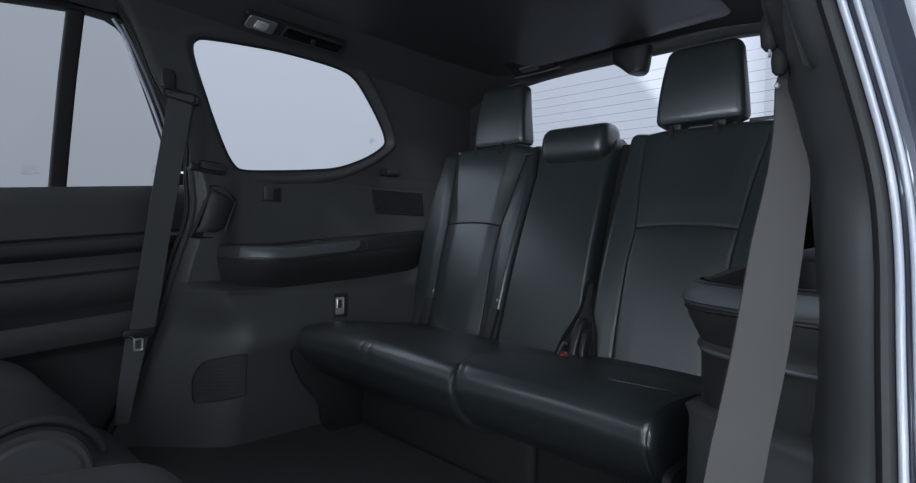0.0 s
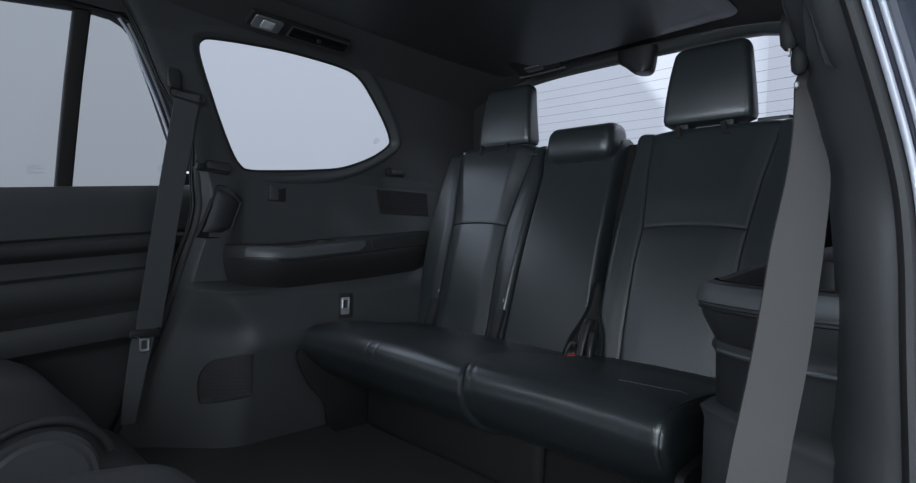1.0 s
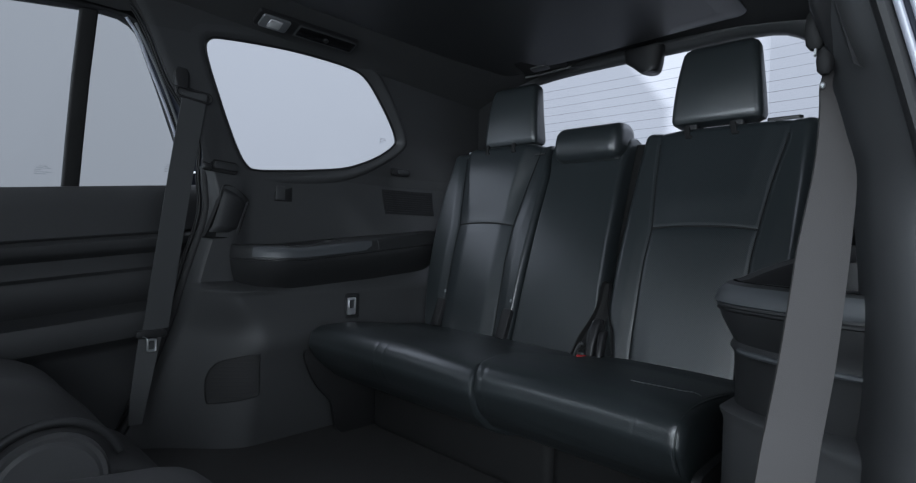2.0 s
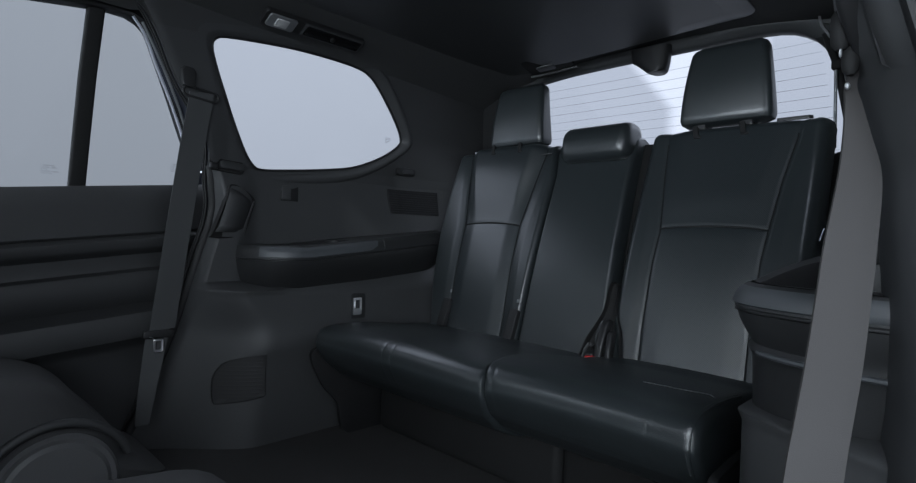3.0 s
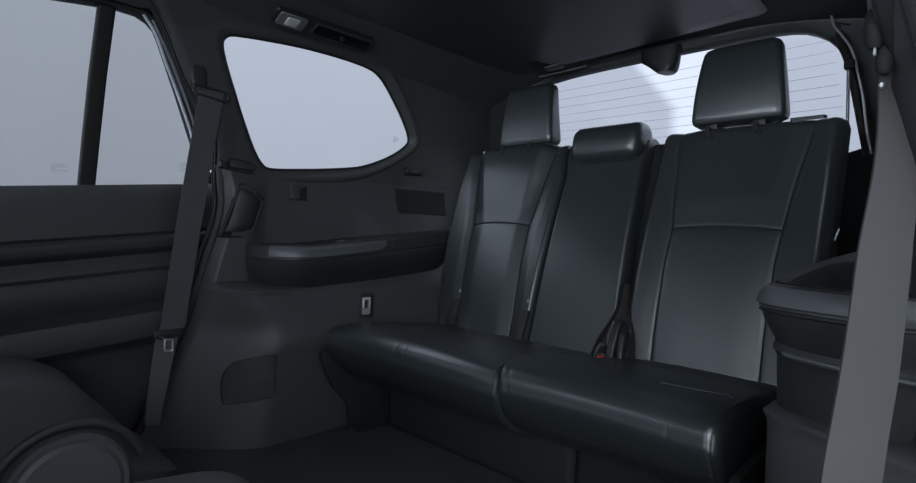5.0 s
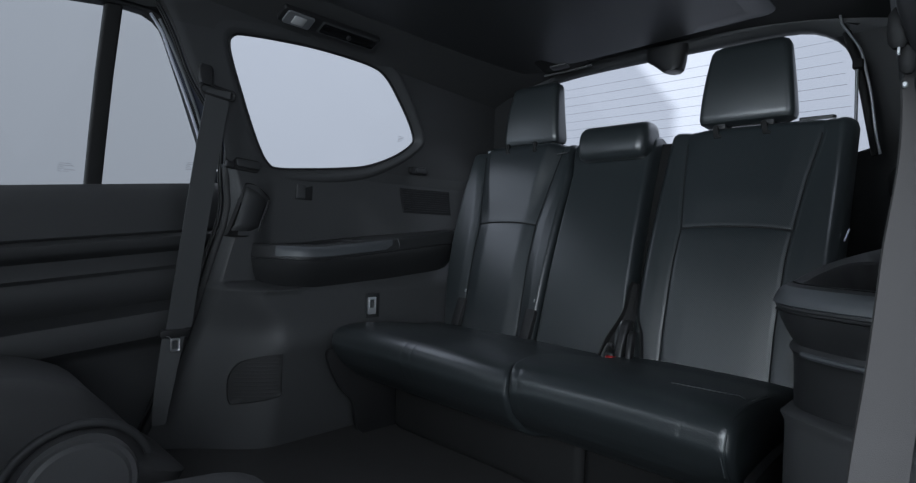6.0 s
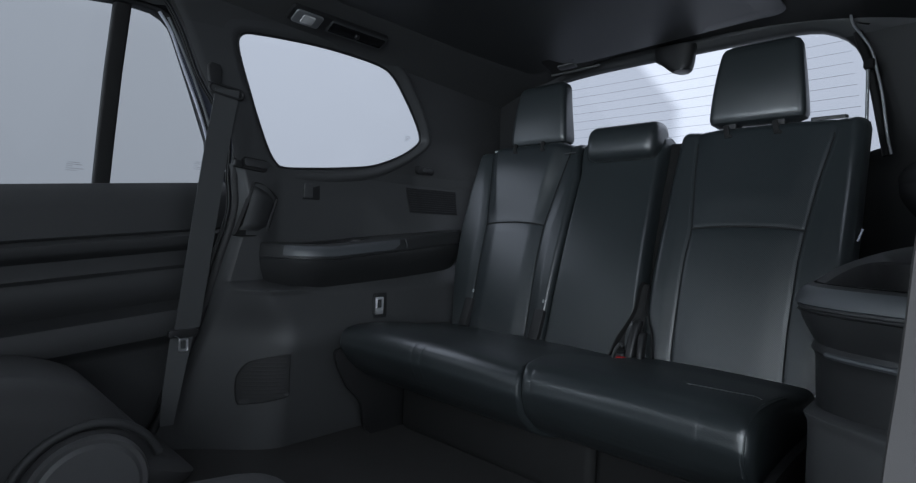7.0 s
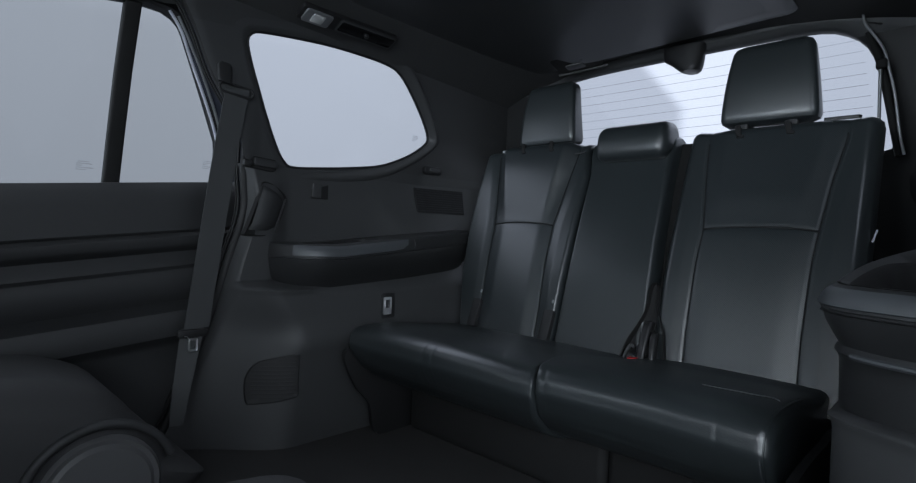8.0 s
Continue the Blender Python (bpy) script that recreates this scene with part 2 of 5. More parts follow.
def box(lo, hi, bevel=0.004, seg=3):
    bm = bmesh.new()
    bmesh.ops.create_cube(bm, size=1)
    lo, hi = Vector(lo), Vector(hi)
    for v in bm.verts:
        v.co = Vector([(lo[i] + hi[i]) / 2 + v.co[i] * (hi[i] - lo[i]) for i in range(3)])
    if bevel:
        bmesh.ops.bevel(bm, geom=bm.edges[:], offset=bevel, segments=seg, profile=0.5, affect="EDGES")
    return bm


def radial(outline, centre, n=96):
    """An outline of (a, b) sampled at even angles round a centre."""
    out = []
    m = len(outline)
    cx, cy = centre
    for k in range(n):
        t = 2 * math.pi * k / n
        dx, dy = math.cos(t), math.sin(t)
        best = 0
        for i in range(m):
            x1, y1 = outline[i][0] - cx, outline[i][1] - cy
            x2, y2 = outline[(i + 1) % m][0] - cx, outline[(i + 1) % m][1] - cy
            ex, ey = x2 - x1, y2 - y1
            det = dx * -ey + dy * ex
            if abs(det) < 1e-12:
                continue
            r = (x1 * -ey + y1 * ex) / det
            s = (dx * y1 - dy * x1) / det
            if -1e-9 <= s <= 1 + 1e-9 and r > best:
                best = r
        out.append((cx + best * dx, cy + best * dy))
    return out


def scaled(loop, centre, k, add=0.0):
    out = []
    for a, b in loop:
        d = math.hypot(a - centre[0], b - centre[1])
        f = k + add / d
        out.append((centre[0] + (a - centre[0]) * f, centre[1] + (b - centre[1]) * f))
    return out


def smooth(a, b, x):
    t = max(0.0, min(1.0, (x - a) / (b - a)))
    return t * t * (3 - 2 * t)


# ---- the body's lines ----
def half_upper(y, z):
    """Half the cabin's width at the upper side trim."""
    return 0.8646 - 0.006 * (1 - smooth(-0.40, -0.36, y)) * (1 - smooth(0.84, 0.96, z)) + 0.063 * y - 0.2159 * z - (0.30 * max(0.0, y - 0.24) + 0.25 * max(0.0, y - 0.45)) * (1 - smooth(0.735, 0.90, z))


SEAL = [(0.753, -0.600, -0.020), (0.753, -0.530, 0.120), (0.743, -0.457, 0.330), (0.733, -0.418, 0.480), (0.730, -0.394, 0.560), (0.726, -0.386, 0.620), (0.720, -0.396, 0.690), (0.700, -0.430, 0.800), (0.675, -0.515, 0.920), (0.655, -0.562, 1.010), (0.640, -0.610, 1.070), (0.636, -0.680, 1.095), (0.636, -0.900, 1.100), (0.638, -1.500, 1.080)]


def seal_y(z):
    for (x1, y1, z1), (x2, y2, z2) in zip(SEAL, SEAL[1:]):
        if z1 <= z <= z2:
            t = (z - z1) / (z2 - z1)
            return y1 + (y2 - y1) * t, x1 + (x2 - x1) * t
    return (SEAL[0][1], SEAL[0][0]) if z < SEAL[0][2] else (-0.56, 0.655)


def half_lower(y, z, deep=0):
    """Half the cabin's width at the lower side trim: a wall above, the wheel housing below."""
    wall = 0.679 + 0.026 * smooth(-0.335, -0.26, y) - 0.05 * smooth(0.0, 0.3, y) + 0.034 * deep * (1 - smooth(0.57, 0.61, z)) * (1 - smooth(0.0, 0.2, y))
    up = smooth(0.28, 0.40, z)
    nose = (1 - deep) * smooth(-0.28, -0.19, y)
    house = 0.74 - 0.005 * math.exp(-((z - 0.400 + 0.027 * deep) / 0.008) ** 2) * (1 - nose) - 0.014 * (1 - deep) * math.exp(-((z - 0.262) / 0.035) ** 2) * smooth(-0.37, -0.24, y) - (0.165 + 0.022 * deep) * smooth(-0.52 + 0.03 * up + 0.09 * deep, -0.27 - 0.07 * up * (1 - deep), y + 0.10 * (0.3 - z) * (1 if z < 0.3 else 0))
    t = smooth(0.400 - 0.027 * deep - 0.02 * nose, 0.420 - 0.027 * deep + 0.10 * nose, z)
    wall_low = wall + (half_upper(y, 0.72) - wall) * smooth(0.64 - 0.12 * smooth(0.0, 0.2, y), 0.72, z)
    return house + (wall_low - house) * t


QWIN = spline([(-0.425, 1.006), (-0.412, 1.030), (-0.380, 1.038), (-0.303, 1.048), (-0.196, 1.058), (-0.075, 1.062), (0.012, 1.060), (0.060, 1.049), (0.108, 1.018), (0.188, 0.943), (0.231, 0.888), (0.228, 0.860), (0.177, 0.821), (0.107, 0.787), (0.037, 0.764), (-0.060, 0.748), (-0.160, 0.735), (-0.253, 0.726), (-0.283, 0.736), (-0.313, 0.773), (-0.358, 0.855), (-0.402, 0.945)], 8, True)
QWIN = [(q[0], q[1]) for q in QWIN]
QC = (-0.09, 0.89)


# ---- the setting: sides, roof, floor, tail ----
def side_trim(s, tag):
    """One side of the cabin behind the door: lower trim with the wheel housing, upper trim round the quarter window."""
    rings = []
    zs = [-0.02 + 0.02 * i for i in range(18)] + [0.335 + 0.0025 * i for i in range(40)] + [0.45 + 0.018 * i for i in range(16)]
    for z in zs:
        y0, x0 = seal_y(z)
        if s > 0:
            y0 += 0.045 * smooth(0.22, 0.30, z)
        row = [(s * (x0 + 0.01), y0 + 0.002, z)]
        for k in range(120):
            t = k / 119
            y = y0 + 0.012 + (0.64 + 0.30 * (1.12 - z) - y0) * t ** 1.4
            h = half_lower(y, z, 1 if s > 0 else 0)
            ease = smooth(0, 0.028, y - y0)
            row.append((s * (x0 - 0.012 + (h - x0 + 0.012) * ease), y, z))
        rings.append(row)
    bm = loft(rings, close=False)
    low = structure("wall_" + tag, bm, TRIM, "dark grey grained plastic lower side trim over the wheel housing", solid=0.0)
    n = 240
    outer = [(-0.605, 1.085), (-0.3, 1.10), (0.1, 1.11), (0.40, 1.11), (0.72, 1.08), (0.82, 0.9), (0.86, 0.712), (0.2, 0.712), (-0.2, 0.712), (-0.398, 0.712),
             (-0.428, 0.80), (-0.508, 0.92), (-0.555, 1.01)]
    lo = radial(outer, QC, n)
    win = radial(QWIN, QC, n)
    rings = []

    def ring(loop, out):
        rings.append([(s * (half_upper(a, b) + out), a, b) for a, b in loop])
    mid = [((a[0] + b[0]) / 2, (a[1] + b[1]) / 2) for a, b in zip(lo, win)]
    ring(lo, 0.003)
    for k in (0.9, 0.8, 0.7, 0.6):
        ring([(a[0] * k + b[0] * (1 - k), a[1] * k + b[1] * (1 - k)) for a, b in zip(lo, win)], 0.0)
    ring(mid, 0)
    f = [((p[0] if math.dist(p, QC) < math.dist(q, QC) else q[0]), (p[1] if math.dist(p, QC) < math.dist(q, QC) else q[1])) for p, q in zip(scaled(win, QC, 1, 0.046), mid)]
    for k in (0.85, 0.7, 0.55, 0.4, 0.25, 0.12, 0.0):
        ring([(a[0] * k + b[0] * (1 - k), a[1] * k + b[1] * (1 - k)) for a, b in zip(mid, f)], 0.0)
    for d, o in ((0.046, -0.001), (0.041, -0.005), (0.036, -0.0075), (0.031, -0.008), (0.026, -0.0065), (0.021, -0.003), (0.006, 0.008), (0.004, 0.010), (0.003, 0.018)):
        loop = scaled(win, QC, 1, d)
        rings.append([(s * (half_upper(a, b) + (o if o > 0 else o * smooth(-0.8, -0.3, (a - QC[0]) / math.dist((a, b), QC)))), a, b) for a, b in loop])
    def darker_cover(p):
        """Where the darker cover lies: above the pillar trim, and behind the window's rim, where its tone stands in for
        shade.
        """
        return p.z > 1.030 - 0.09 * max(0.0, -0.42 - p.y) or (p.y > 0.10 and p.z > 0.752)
    # cloth picks the darker cover; behind the window its colour holds the shade
    for name, mat, cloth, label in (("trim_" + tag, TRIM, False, "dark grey pillar trim round the rear quarter window"), ("trim_upper_" + tag, SHADED_PILLAR, True, "upper pillar cover below the headliner, darker tone partly standing in for shade")):
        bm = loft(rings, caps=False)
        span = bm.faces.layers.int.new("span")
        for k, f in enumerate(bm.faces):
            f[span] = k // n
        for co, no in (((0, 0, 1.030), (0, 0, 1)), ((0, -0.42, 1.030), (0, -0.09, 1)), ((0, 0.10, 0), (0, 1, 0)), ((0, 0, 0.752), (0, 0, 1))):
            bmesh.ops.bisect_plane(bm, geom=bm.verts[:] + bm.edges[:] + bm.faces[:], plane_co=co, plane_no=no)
        gone = [f for f in bm.faces if cloth != (f[span] < 12 and darker_cover(f.calc_center_median()))]
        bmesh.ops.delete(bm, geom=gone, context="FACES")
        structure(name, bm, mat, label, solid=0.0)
    pane = [[(s * (half_upper(a, b) + o), a, b) for a, b in scaled(win, QC, 1, 0.01)] for o in (0.011, 0.015)]
    w = thing("window_" + tag, "fixed tinted rear quarter window with a rounded tail edge", "window", kind="structure")
    g = part("pane", loft(pane), QUARTER_GLASS, w, "lightly tinted glass", smooth=False)
    g.visible_shadow = False
    gasket = [(s * (half_upper(a, b) + 0.010), a, b) for a, b in scaled(win, QC, 1, 0.002)]
    part("gasket", tube(gasket, 0.0035, 6, True), RUBBER, w, "black rubber gasket")
    # small maker's print in the pane's tail corner
    for k in range(4):
        y, z = 0.167, 0.876 - 0.0052 * k
        part("print_bar", box((s * (half_upper(y, z) + 0.0095) - 0.0005, y, z), (s * (half_upper(y, z) + 0.0095) + 0.0005, y + (0.022, 0.024, 0.018, 0.012)[k], z + 0.0022), 0), PRINT, w, "pale unreadable glass print")
    # the body's outer skin, a hand's width outside
    rings = []
    for loop, o in (([(a, b + 0.06 * smooth(0.98, 1.06, b)) for a, b in lo], 0.10), (scaled(win, QC, 1, 0.062), 0.055), (scaled(win, QC, 1, 0.045), 0.03), (scaled(win, QC, 1, 0.012), 0.017)):
        rings.append([(s * (half_upper(a, b) + o), a, b) for a, b in loop])
    structure("wall_outer_" + tag, loft(rings, caps=False), PAINT, "dark blue grey painted body side")
    rings = [[(s * (0.83 + 0.05 * math.sin((z + 0.02) * 4)), y, z) for y in (-0.40 - 0.16 * smooth(0.4, 0, z), -0.2, 0.1, 0.4, 0.7)] for z in (-0.2, 0, 0.2, 0.4, 0.6, 0.712)]
    structure("wall_flank_" + tag, loft(rings, close=False), PAINT, "dark blue grey painted rear flank", solid=0.0)


side_trim(-1, "far")
side_trim(1, "near")


def roof_z(x, y):
    return 1.165 - 0.105 * (abs(x) / 0.66) ** 2.6 - 0.010 * smooth(0.2, 0.66, y) * (1 - (abs(x) / 0.66) ** 2) - 0.02 * smooth(-0.9, -2.2, y)


def ceiling_half(y):
    """Half the headliner's width: wide over the doors, ending on the side trim behind them."""
    return 0.675 + (half_upper(y, 1.068) + 0.008 - 0.675) * smooth(-0.60, -0.44, y)


bm = loft([[(ceiling_half(y) * (-1 + i / 24), y, roof_z(ceiling_half(y) * (-1 + i / 24), y)) for i in range(49)] for y in [-3.0 + 0.1 * k for k in range(23)] + [-0.75 + 0.05 * k for k in range(28)] + [0.66]], close=False)
tagged(structure("ceiling", bm, HEAD, "black cloth headliner"), category="ceiling")
rings = []
for inset, drop in ((0.0, 0.001), (0.0006, -0.0015), (0.003, -0.0025), (0.05, -0.003), (0.10, -0.003), (0.15, -0.003), (0.20, -0.003), (0.25, -0.003), (0.30, -0.003), (0.40, -0.003)):
    rings.append([(x - 0.10, y - 0.41, roof_z(x - 0.10, y - 0.41) + drop + 0.012 * smooth(-0.18, -0.45, x - 0.10)) for x, y in rrect(0.85 - 2 * inset, 1.93 - 2 * inset, max(0.06 - inset, 0.01), 8)])
structure("ceiling_panel", loft(rings), HEAD2, "dark grey cloth headliner panel with rounded corners")
bm = loft([[(-0.72 + 1.44 * i / 24, y, roof_z((-0.72 + 1.44 * i / 24) * 0.86, y) + 0.05) for i in range(25)] for y in [-3.0 + 0.2 * k for k in range(19)] + [0.7]], close=False)
structure("roof", bm, PAINT, "dark blue grey painted roof skin")
bm = box((-0.83, -3.0, -0.05), (0.83, 1.05, 0.0), 0)
structure("floor", bm, CARPET, "black carpeted cabin floor", smooth=False)
# unseen low wall across the front row, far behind the camera, added to block low lamp light
structure("wall_front_row", box((-0.80, -1.98, -0.01), (0.45, -1.90, 0.74), 0.03), SOFT, "plain dark low wall behind the front row")
# front of the cabin, far behind the camera: plain with the windscreen's opening, widened to stop lamp light
bm = loft([[(x, -3.0, z) for x, z in radial([(-0.96, -0.2), (0.96, -0.2), (0.94, 0.60), (0.72, 1.14), (-0.72, 1.14), (-0.94, 0.60)], (0, 0.85), 64)],
           [(x, -3.0, z) for x, z in radial([(-0.6, 0.64), (0.6, 0.64), (0.55, 1.04), (-0.55, 1.04)], (0, 0.85), 64)]], caps=False)
structure("wall_front", bm, SOFT, "plain dark front of the cabin", solid=0.02)
structure("ground", box((-40, -40, -0.50), (40, 40, -0.46), 0), FLOOR, "smooth dark grey studio floor", smooth=False)

# tail: trim ring round the rear window
RWIN = spline([(-0.478, 1.05), (-0.472, 1.090), (-0.455, 1.108), (-0.40, 1.115), (-0.30, 1.1225), (-0.15, 1.126), (0.0, 1.126), (0.15, 1.125), (0.30, 1.122), (0.375, 1.111), (0.425, 1.083), (0.443, 1.062), (0.470, 0.996), (0.497, 0.857), (0.480, 0.808), (0.3, 0.79), (0, 0.785),
               (-0.3, 0.79), (-0.44, 0.80), (-0.478, 0.84), (-0.480, 0.93)], 4, True)
RWIN = [(p[0], p[1]) for p in RWIN]
RC = (0.0, 0.92)


def tail_y(x, z):
    return 0.655 + 0.30 * (1.12 - z) - 0.02 * (x / 0.6) ** 2


rings = []
rw = radial(RWIN, RC, 120)
ro = radial([(-0.80, -0.05), (0.80, -0.05), (0.86, 0.7), (0.73, 1.09), (0.3, 1.16), (-0.3, 1.16), (-0.73, 1.09), (-0.86, 0.7)], RC, 120)
for loop, o in ((ro, -0.02), ([((a[0] + b[0]) / 2, (a[1] + b[1]) / 2) for a, b in zip(ro, rw)], -0.02), (scaled(rw, RC, 1, 0.050), -0.016), (scaled(rw, RC, 1, 0.030), -0.015), (scaled(rw, RC, 1, 0.010), -0.013), (scaled(rw, RC, 1, 0.003), -0.010), (rw, -0.004), (rw, 0.02)):
    rings.append([(x, tail_y(x, z) + o, z) for x, z in loop])
# one trim in two tones: lit header and shaded surround put into colour
for name, mat, high, label in (("wall_tail", DARK, False, "black tailgate trim round the rear window"), ("trim_header", TAILTRIM, True, "dark grey header trim above the rear window")):
    bm = loft(rings, caps=False)
    bmesh.ops.bisect_plane(bm, geom=bm.verts[:] + bm.edges[:] + bm.faces[:], plane_co=(0, 0, 1.085), plane_no=(0, 0, 1))
    bmesh.ops.delete(bm, geom=[f for f in bm.faces if high != (f.calc_center_median().z > 1.085)], context="FACES")
    structure(name, bm, mat, label, solid=0.0)
tail = thing("window_tail", "rear window with fine heating wires across it", "window", kind="structure")
g = part("pane", loft([[(x, tail_y(x, z) + o, z) for x, z in scaled(rw, RC, 1, 0.008)] for o in (0.014, 0.018)]), REAR_GLASS, tail, "clear rear glass", smooth=False)
g.visible_shadow = False
for k in range(12):
    z = 1.085 - 0.027 * k
    w = 0.43 + 0.14 * (1.085 - z) if z < 1.07 else 0.42
    part("heater_wire", tube([(w * (-1 + 2 * i / 16), tail_y(w * (-1 + 2 * i / 16), z) + 0.012, z) for i in range(17)], 0.0006, 4), WIRE, tail, "thin dark heating wire")
part("camera_cover", loft([[(0.002 + sk + x * kx, tail_y(0, 1.1) - 0.03 + 0.03 * y, z) for x, y in rrect(2, 2, 0.8, 5)] for z, kx, sk in ((1.145, 0.062, 0.0), (1.11, 0.058, 0.0), (1.095, 0.046, 0.010), (1.082, 0.037, 0.016), (1.072, 0.029, 0.020), (1.068, 0.020, 0.021))]), BLACK, tail, "black plastic camera housing at the window's top edge")

# ---- the far door, closed ----
door = thing("door_1", "closed rear side door with a dark layered panel and two panes", "door", kind="structure", at=(-0.8, -0.9, 0))
PROFILE = [(0.660, 0.815), (0.672, 0.802), (0.671, 0.790), (0.655, 0.779), (0.62, 0.772), (0.552, 0.764), (0.546, 0.770), (0.541, 0.758), (0.536, 0.752), (0.518, 0.752), (0.510, 0.758), (0.498, 0.778), (0.475, 0.780), (0.462, 0.778),
           (0.455, 0.762), (0.44, 0.756), (0.40, 0.760), (0.385, 0.768), (0.375, 0.775), (0.366, 0.760), (0.355, 0.738), (0.33, 0.728), (0.295, 0.735), (0.275, 0.765), (0.26, 0.775), (0.16, 0.772), (0.02, 0.765), (-0.06, 0.77)]
rings = []
for i in range(40):
    y = -1.7 + 1.33 * i / 39
    rings.append([(-x - 0.02 * smooth(-0.50, -0.40, y), y, z + 0.10 * (y + 0.43)) for z, x in PROFILE])
part("door_panel", loft(rings, close=False), SOFT, door, "black layered soft door panel", solid=0.0)


def door_x(z):
    return -(0.815 + 0.163 - 0.25 * z)


DWIN = [(-1.50, 0.51), (-1.0, 0.560), (-0.66, 0.610), (-0.438, 0.645), (-0.432, 0.69), (-0.437, 0.77), (-0.49, 0.89), (-0.545, 1.008), (-0.56, 1.033), (-0.59, 1.047), (-0.64, 1.049), (-0.8, 1.028), (-1.0, 1.0), (-1.50, 0.93)]
DC = (-1.0, 0.82)
dw = radial(DWIN, DC, 160)
do = radial([(-1.56, 0.46), (-0.40, 0.62), (-0.385, 0.70), (-0.42, 0.81), (-0.465, 0.93), (-0.50, 1.02), (-0.54, 1.075), (-0.62, 1.10), (-1.0, 1.10), (-1.56, 1.08)], DC, 160)
rings = [[(door_x(b) + o, a, b) for a, b in loop] for loop, o in ((do, 0.0), (scaled(dw, DC, 1, 0.015), 0.022), (scaled(dw, DC, 1, 0.004), 0.020), (dw, 0.008), (dw, -0.01))]
part("window_frame", loft(rings, caps=False), BLACK, door, "black door frame round the glass", solid=0.0)
g = part("pane", loft([[(door_x(b) + o, a, b) for a, b in scaled(dw, DC, 1, 0.004)] for o in (-0.002, 0.002)]), DOOR_GLASS, door, "grey tinted door glass", smooth=False)
g.visible_shadow = False
part("divider_bar", loft([[(door_x(z) + dx, yc + dy, z) for dx, dy in rrect(0.022, 0.035, 0.006)] for z, yc in ((0.60, -0.664), (0.75, -0.662), (0.9, -0.659), (1.07, -0.652))]), BOOT, door, "black bar between the two panes")
# door frame edges, their glint put into a pale colour
for name, out, r, run in (("frame_strip", -0.950, 0.0036, ((-0.585, 1.046), (-0.556, 1.010), (-0.526, 0.949), (-0.484, 0.867), (-0.450, 0.792), (-0.436, 0.74), (-0.430, 0.68))),
                          ("frame_edge", -0.946, 0.0036, ((-0.566, 1.038), (-0.539, 0.995), (-0.498, 0.923), (-0.454, 0.833), (-0.425, 0.75), (-0.417, 0.68)))):
    part(name, tube(spline([(0.25 * b + out, a, b) for a, b in run], 5), r, 8), PAINTED_GLINT if name == "frame_strip" else SILVER, door, "door frame edge in a pale tone that stands in for its glint")
part("window_strip", tube([(door_x(b) + 0.025, a, b + 0.001) for a, b in ((-1.45, 0.515), (-1.0, 0.560), (-0.66, 0.610), (-0.445, 0.644))], 0.0022, 6), SILVER, door, "thin grey strip along the foot of the glass")
for y0, z0, n in ((-0.734, 0.690, 0.034), (-0.462, 0.722, 0.028)):
    for k in range(5):
        z = z0 - 0.0045 * k
        part("print_bar", box((door_x(z) + 0.004, y0 + (0.004 if k == 0 else 0), z), (door_x(z) + 0.005, y0 + n * (0.75, 0.9, 0.35, 1, 0.6)[k], z + 0.0018), 0), PRINT, door, "pale unreadable glass print")
# skins stand higher ahead of the rear door, unseen, to block low lamp light
bm = loft([[(x, y, z) for x, z in ((-0.92, -0.2), (-0.94, 0.2), (-0.93, 0.42), (-0.87, 0.56 + 0.05 * (1 - smooth(-1.45, -1.3, y))))] for y in (-3.0, -1.45, -1.3, -0.4)], close=False)
structure("wall_doors", bm, PAINT, "dark blue grey painted door skins", solid=0.0)


bm = loft([[(x, y, z) for x, z in ((0.92, -0.2), (0.94, 0.2), (0.93, 0.5), (0.86, 0.66))] for y in (-3.0, -1.8, -1.55)], close=False)
structure("wall_front_door", bm, PAINT, "dark blue grey painted front door skin")
structure("pillar_middle_far", loft([[(-0.80 + 0.14 * smooth(0.6, 1.1, z) + x, -1.58 + y, z) for x, y in rrect(0.10, 0.14, 0.03)] for z in (-0.05, 0.3, 0.6, 0.8, 0.95, 1.08)]), TRIM, "dark trimmed middle pillar on the far side")
structure("pillar_middle", loft([[(0.78 - 0.14 * smooth(0.6, 1.1, z) + x, -1.58 + y, z) for x, y in rrect(0.10, 0.14, 0.03)] for z in (-0.05, 0.3, 0.6, 0.8, 0.95, 1.08)]), TRIM, "dark trimmed middle pillar")

